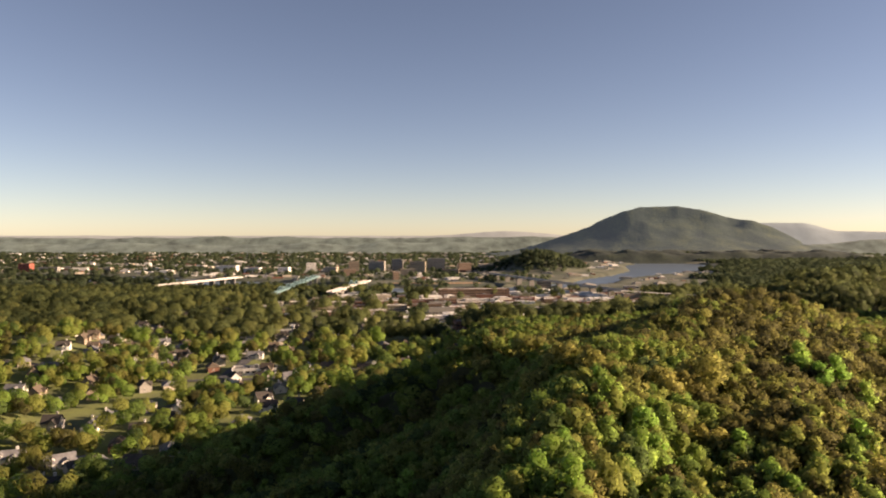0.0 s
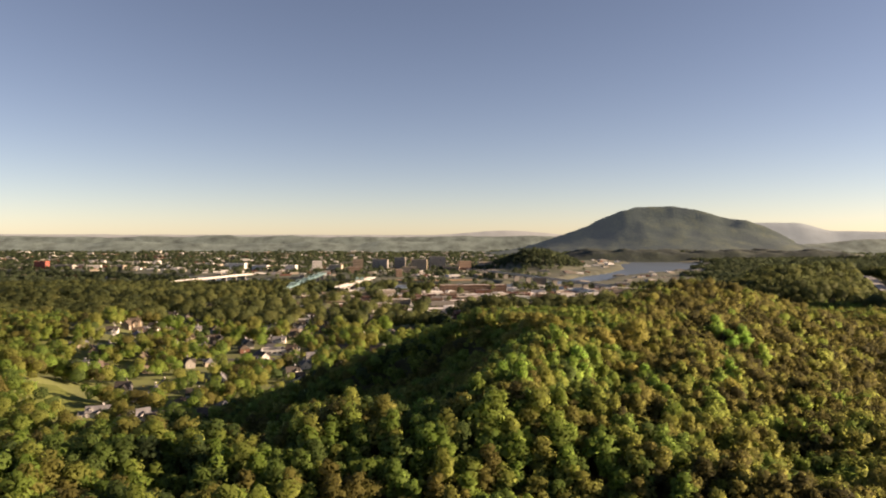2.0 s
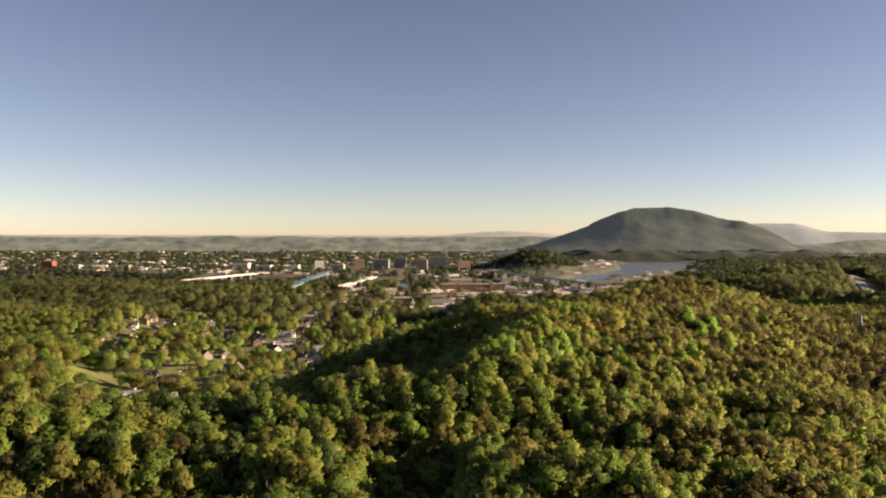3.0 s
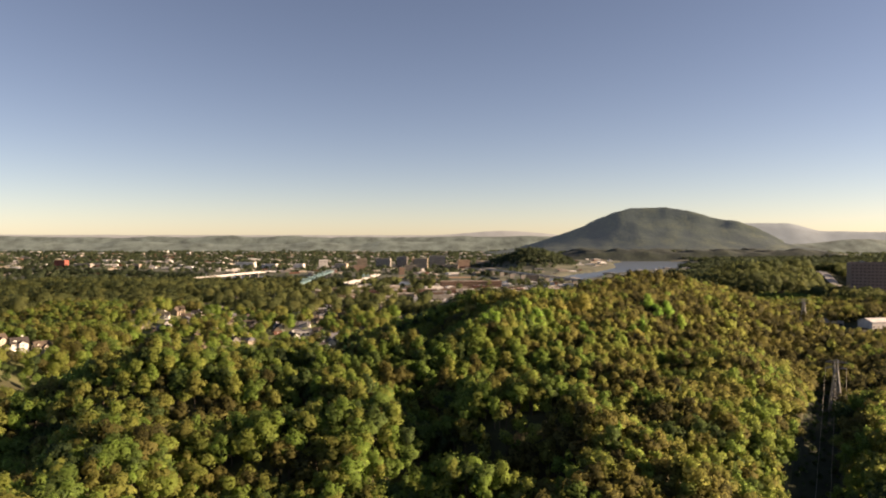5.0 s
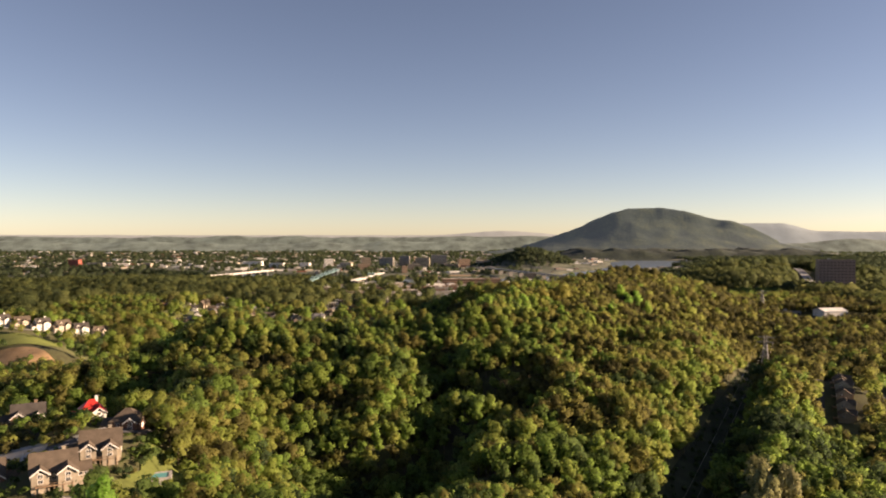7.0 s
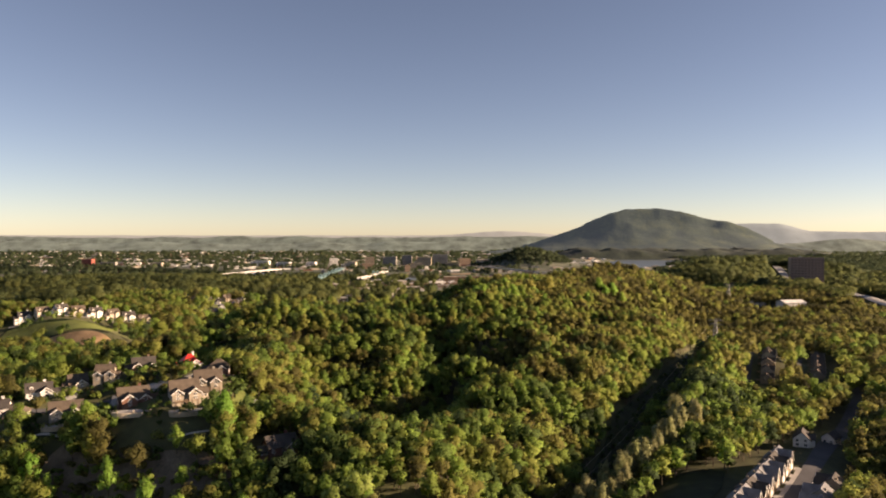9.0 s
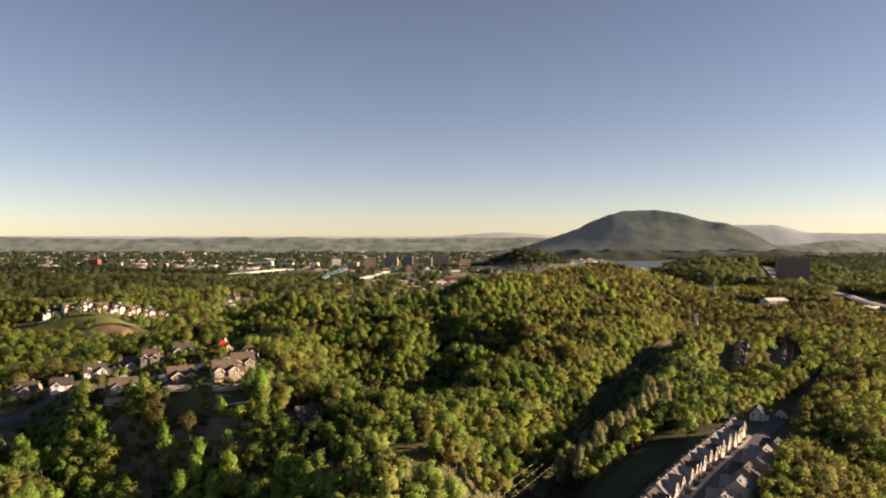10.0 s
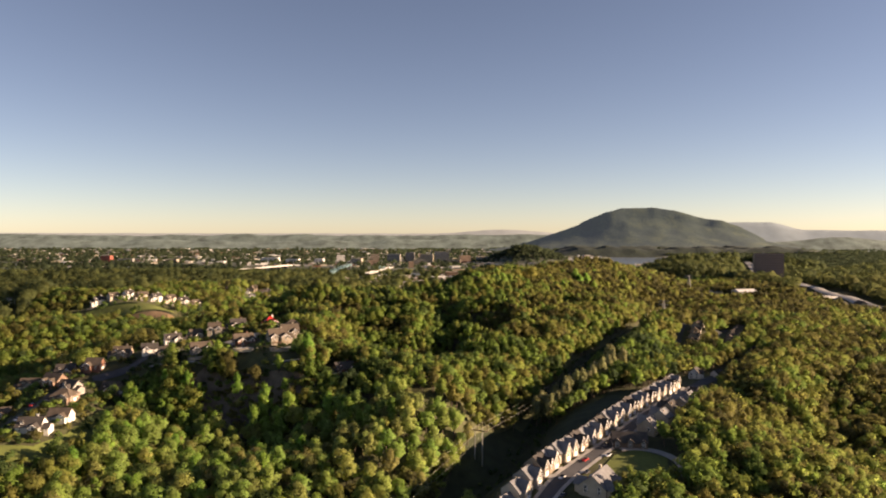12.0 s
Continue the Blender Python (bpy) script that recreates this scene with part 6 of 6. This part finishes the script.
# ---- the power line ----
def bar(bm, p, q, t):
    p, q = Vector(p), Vector(q)
    d = (q - p).normalized()
    a = d.orthogonal().normalized() * t / 2
    b = d.cross(a)
    u = [bm.verts.new(p + s * a + k * b) for s, k in ((1, 1), (-1, 1), (-1, -1), (1, -1))]
    v = [bm.verts.new(q + s * a + k * b) for s, k in ((1, 1), (-1, 1), (-1, -1), (1, -1))]
    for i in range(4):
        bm.faces.new((u[i], u[(i + 1) % 4], v[(i + 1) % 4], v[i]))
    bm.faces.new(u[::-1])
    bm.faces.new(v)


def pylon(x, y, z, height, turn):
    top = new("pylon")
    top.matrix_basis = pose(x, y, z, 0, 0, turn)
    tagged(top, "tall galvanised steel lattice pylon in the cleared corridor", "pylon")
    foot, neck = 2.8, 0.6
    def corner(i, s):
        w = foot + (neck - foot) * min(1, s / 0.85)
        return ((w, w), (-w, w), (-w, -w), (w, -w))[i % 4] + (s * height,)
    for i in range(4):
        bm = bmesh.new()
        bar(bm, (corner(i, 0)[0], corner(i, 0)[1], -1.0), corner(i, 0.85), 0.42)
        bar(bm, corner(i, 0.85), corner(i, 1.0), 0.36)
        part("leg", bm, M_STEEL, top)
        bm = bmesh.new()
        for k in range(7):
            s0, s1 = 0.85 * k / 7, 0.85 * (k + 1) / 7
            bar(bm, corner(i, s0), corner(i + 1, s1), 0.22)
            bar(bm, corner(i + 1, s0), corner(i, s1), 0.22)
            bar(bm, corner(i, s1), corner(i + 1, s1), 0.22)
        part("bracing", bm, M_STEEL, top)
    for s in (0.86, 0.97):
        bm = bmesh.new()
        bar(bm, (-4.2, 0, s * height), (4.2, 0, s * height), 0.3)
        bar(bm, (-4.2, 0, s * height), (0, 0, s * height + 1.1), 0.18)
        bar(bm, (4.2, 0, s * height), (0, 0, s * height + 1.1), 0.18)
        part("cross_arm", bm, M_STEEL, top)
    return top


def twin_pole(x, y, height, turn):
    top = new("power_pole")
    top.matrix_basis = pose(x, y, float(land(x, y)), 0, 0, turn)
    tagged(top, "twin weathered timber poles with a cross arm", "power pole")
    for s in (-1, 1):
        bm = bmesh.new()
        bmesh.ops.create_cone(bm, cap_ends=True, segments=8, radius1=0.26, radius2=0.18, depth=height + 1.5, matrix=Matrix.Translation((s * 1.6, 0, height / 2 - 0.75)))
        part("pole", bm, M_CONCRETE, top)
    bm = bmesh.new()
    bar(bm, (-3.4, 0, height - 1.2), (3.4, 0, height - 1.2), 0.34)
    part("cross_arm", bm, M_TIMBER, top)
    return top


PYL = (170, 125)
pz = float(land(*PYL))
pylon(PYL[0], PYL[1], pz, 54 - pz, -25)
POLES = [(6, -159, -25), (-33, -224, -30), (-78, -290, -32)]
for px, py, pt in POLES:
    twin_pole(px, py, 14.5, pt)
far_py = (262, 330)
pylon(far_py[0], far_py[1], float(land(*far_py)), 20, -25)


def wire(p, q, sag):
    cu = bpy.data.curves.new("power_wire", "CURVE")
    cu.dimensions, cu.bevel_depth, cu.bevel_resolution = "3D", 0.03, 1
    sp = cu.splines.new("POLY")
    sp.points.add(24)
    for i in range(25):
        u = i / 24
        c = Vector(p).lerp(Vector(q), u)
        sp.points[i].co = (c.x, c.y, c.z - sag * 4 * u * (1 - u), 1)
    cu.materials.append(M_WIRE)
    return tagged(new("power_wire", cu), "thin pale sagging overhead power wire", "wire", "wires of the power line")


ends = [[(px + o * math.cos(radians(pt)), py + o * math.sin(radians(pt)), float(land(px, py)) + 13.5) for o in (-3.2, 0, 3.2)] for px, py, pt in POLES]
top_end = [(PYL[0] + o * math.cos(radians(-25)), PYL[1] + o * math.sin(radians(-25)), pz + (54 - pz) * 0.86) for o in (-4, 0, 4)]
chain = [top_end] + ends
for a, b in zip(chain[:-1], chain[1:]):
    for p, q in zip(a, b):
        wire(p, q, 6 if a is top_end else 2.2)


# ---- parked cars ----
def car(paint, label):
    top = new("car")
    tagged(top, label, "car", "parked cars")
    bm = bmesh.new()
    prism(bm, [(-2.2, 0.35), (2.2, 0.35), (2.25, 0.75), (1.3, 0.92), (-1.9, 0.95), (-2.25, 0.8)], "x", -0.88, 0.88)
    bmesh.ops.transform(bm, matrix=Matrix.Rotation(radians(90), 4, "Z"), verts=bm.verts)
    bmesh.ops.recalc_face_normals(bm, faces=bm.faces)
    part("body", bm, paint, top)
    bm = bmesh.new()
    prism(bm, [(-1.7, 0.93), (1.0, 0.9), (0.4, 1.42), (-1.2, 1.45)], "x", -0.76, 0.76)
    bmesh.ops.transform(bm, matrix=Matrix.Rotation(radians(90), 4, "Z"), verts=bm.verts)
    bmesh.ops.recalc_face_normals(bm, faces=bm.faces)
    part("cabin", bm, M_DARKGLASS, top, "dark glazed cabin")
    for wx in (-1.35, 1.4):
        for wy in (-0.82, 0.82):
            bm = bmesh.new()
            bmesh.ops.create_cone(bm, cap_ends=True, segments=12, radius1=0.33, radius2=0.33, depth=0.2, matrix=Matrix.Rotation(radians(90), 4, "X"))
            wv = part("wheel", bm, M_ROOF_D, top)
            wv.matrix_basis = pose(wx, wy, 0.33)
    return top


PAINTS = [("white", tint("white_car_paint", (0.75, 0.75, 0.75), 0.3)), ("red", tint("red_car_paint", (0.40, 0.03, 0.03), 0.3)), ("dark grey", tint("grey_car_paint", (0.07, 0.07, 0.08), 0.3))]
CARS = [car(p, "parked %s car on the street" % n) for n, p in PAINTS]
spots = []
for i in range(14):
    p = RA + ROW * (i * 8.7 - 6) + OUT * (9.6 if i % 2 else 14.4)
    spots.append((p.x, p.y, ROW_TURN))
spots += [(-112, -82, 10), (-126, -86, 20), (-170, -120, 130), (-181, -150, 95), (-178, -165, 90), (-95, -78, 40)]
for i, (x, y, a) in enumerate(spots):
    m = pose(x, y, float(land(x, y)) + 0.38, 0, 0, a) @ Matrix.Scale(0.7, 4)
    if i < 3:
        CARS[i].matrix_basis = m
    else:
        copy_thing(CARS[(i * 2) % 3], m @ Matrix.Scale(1 / 0.7, 4))
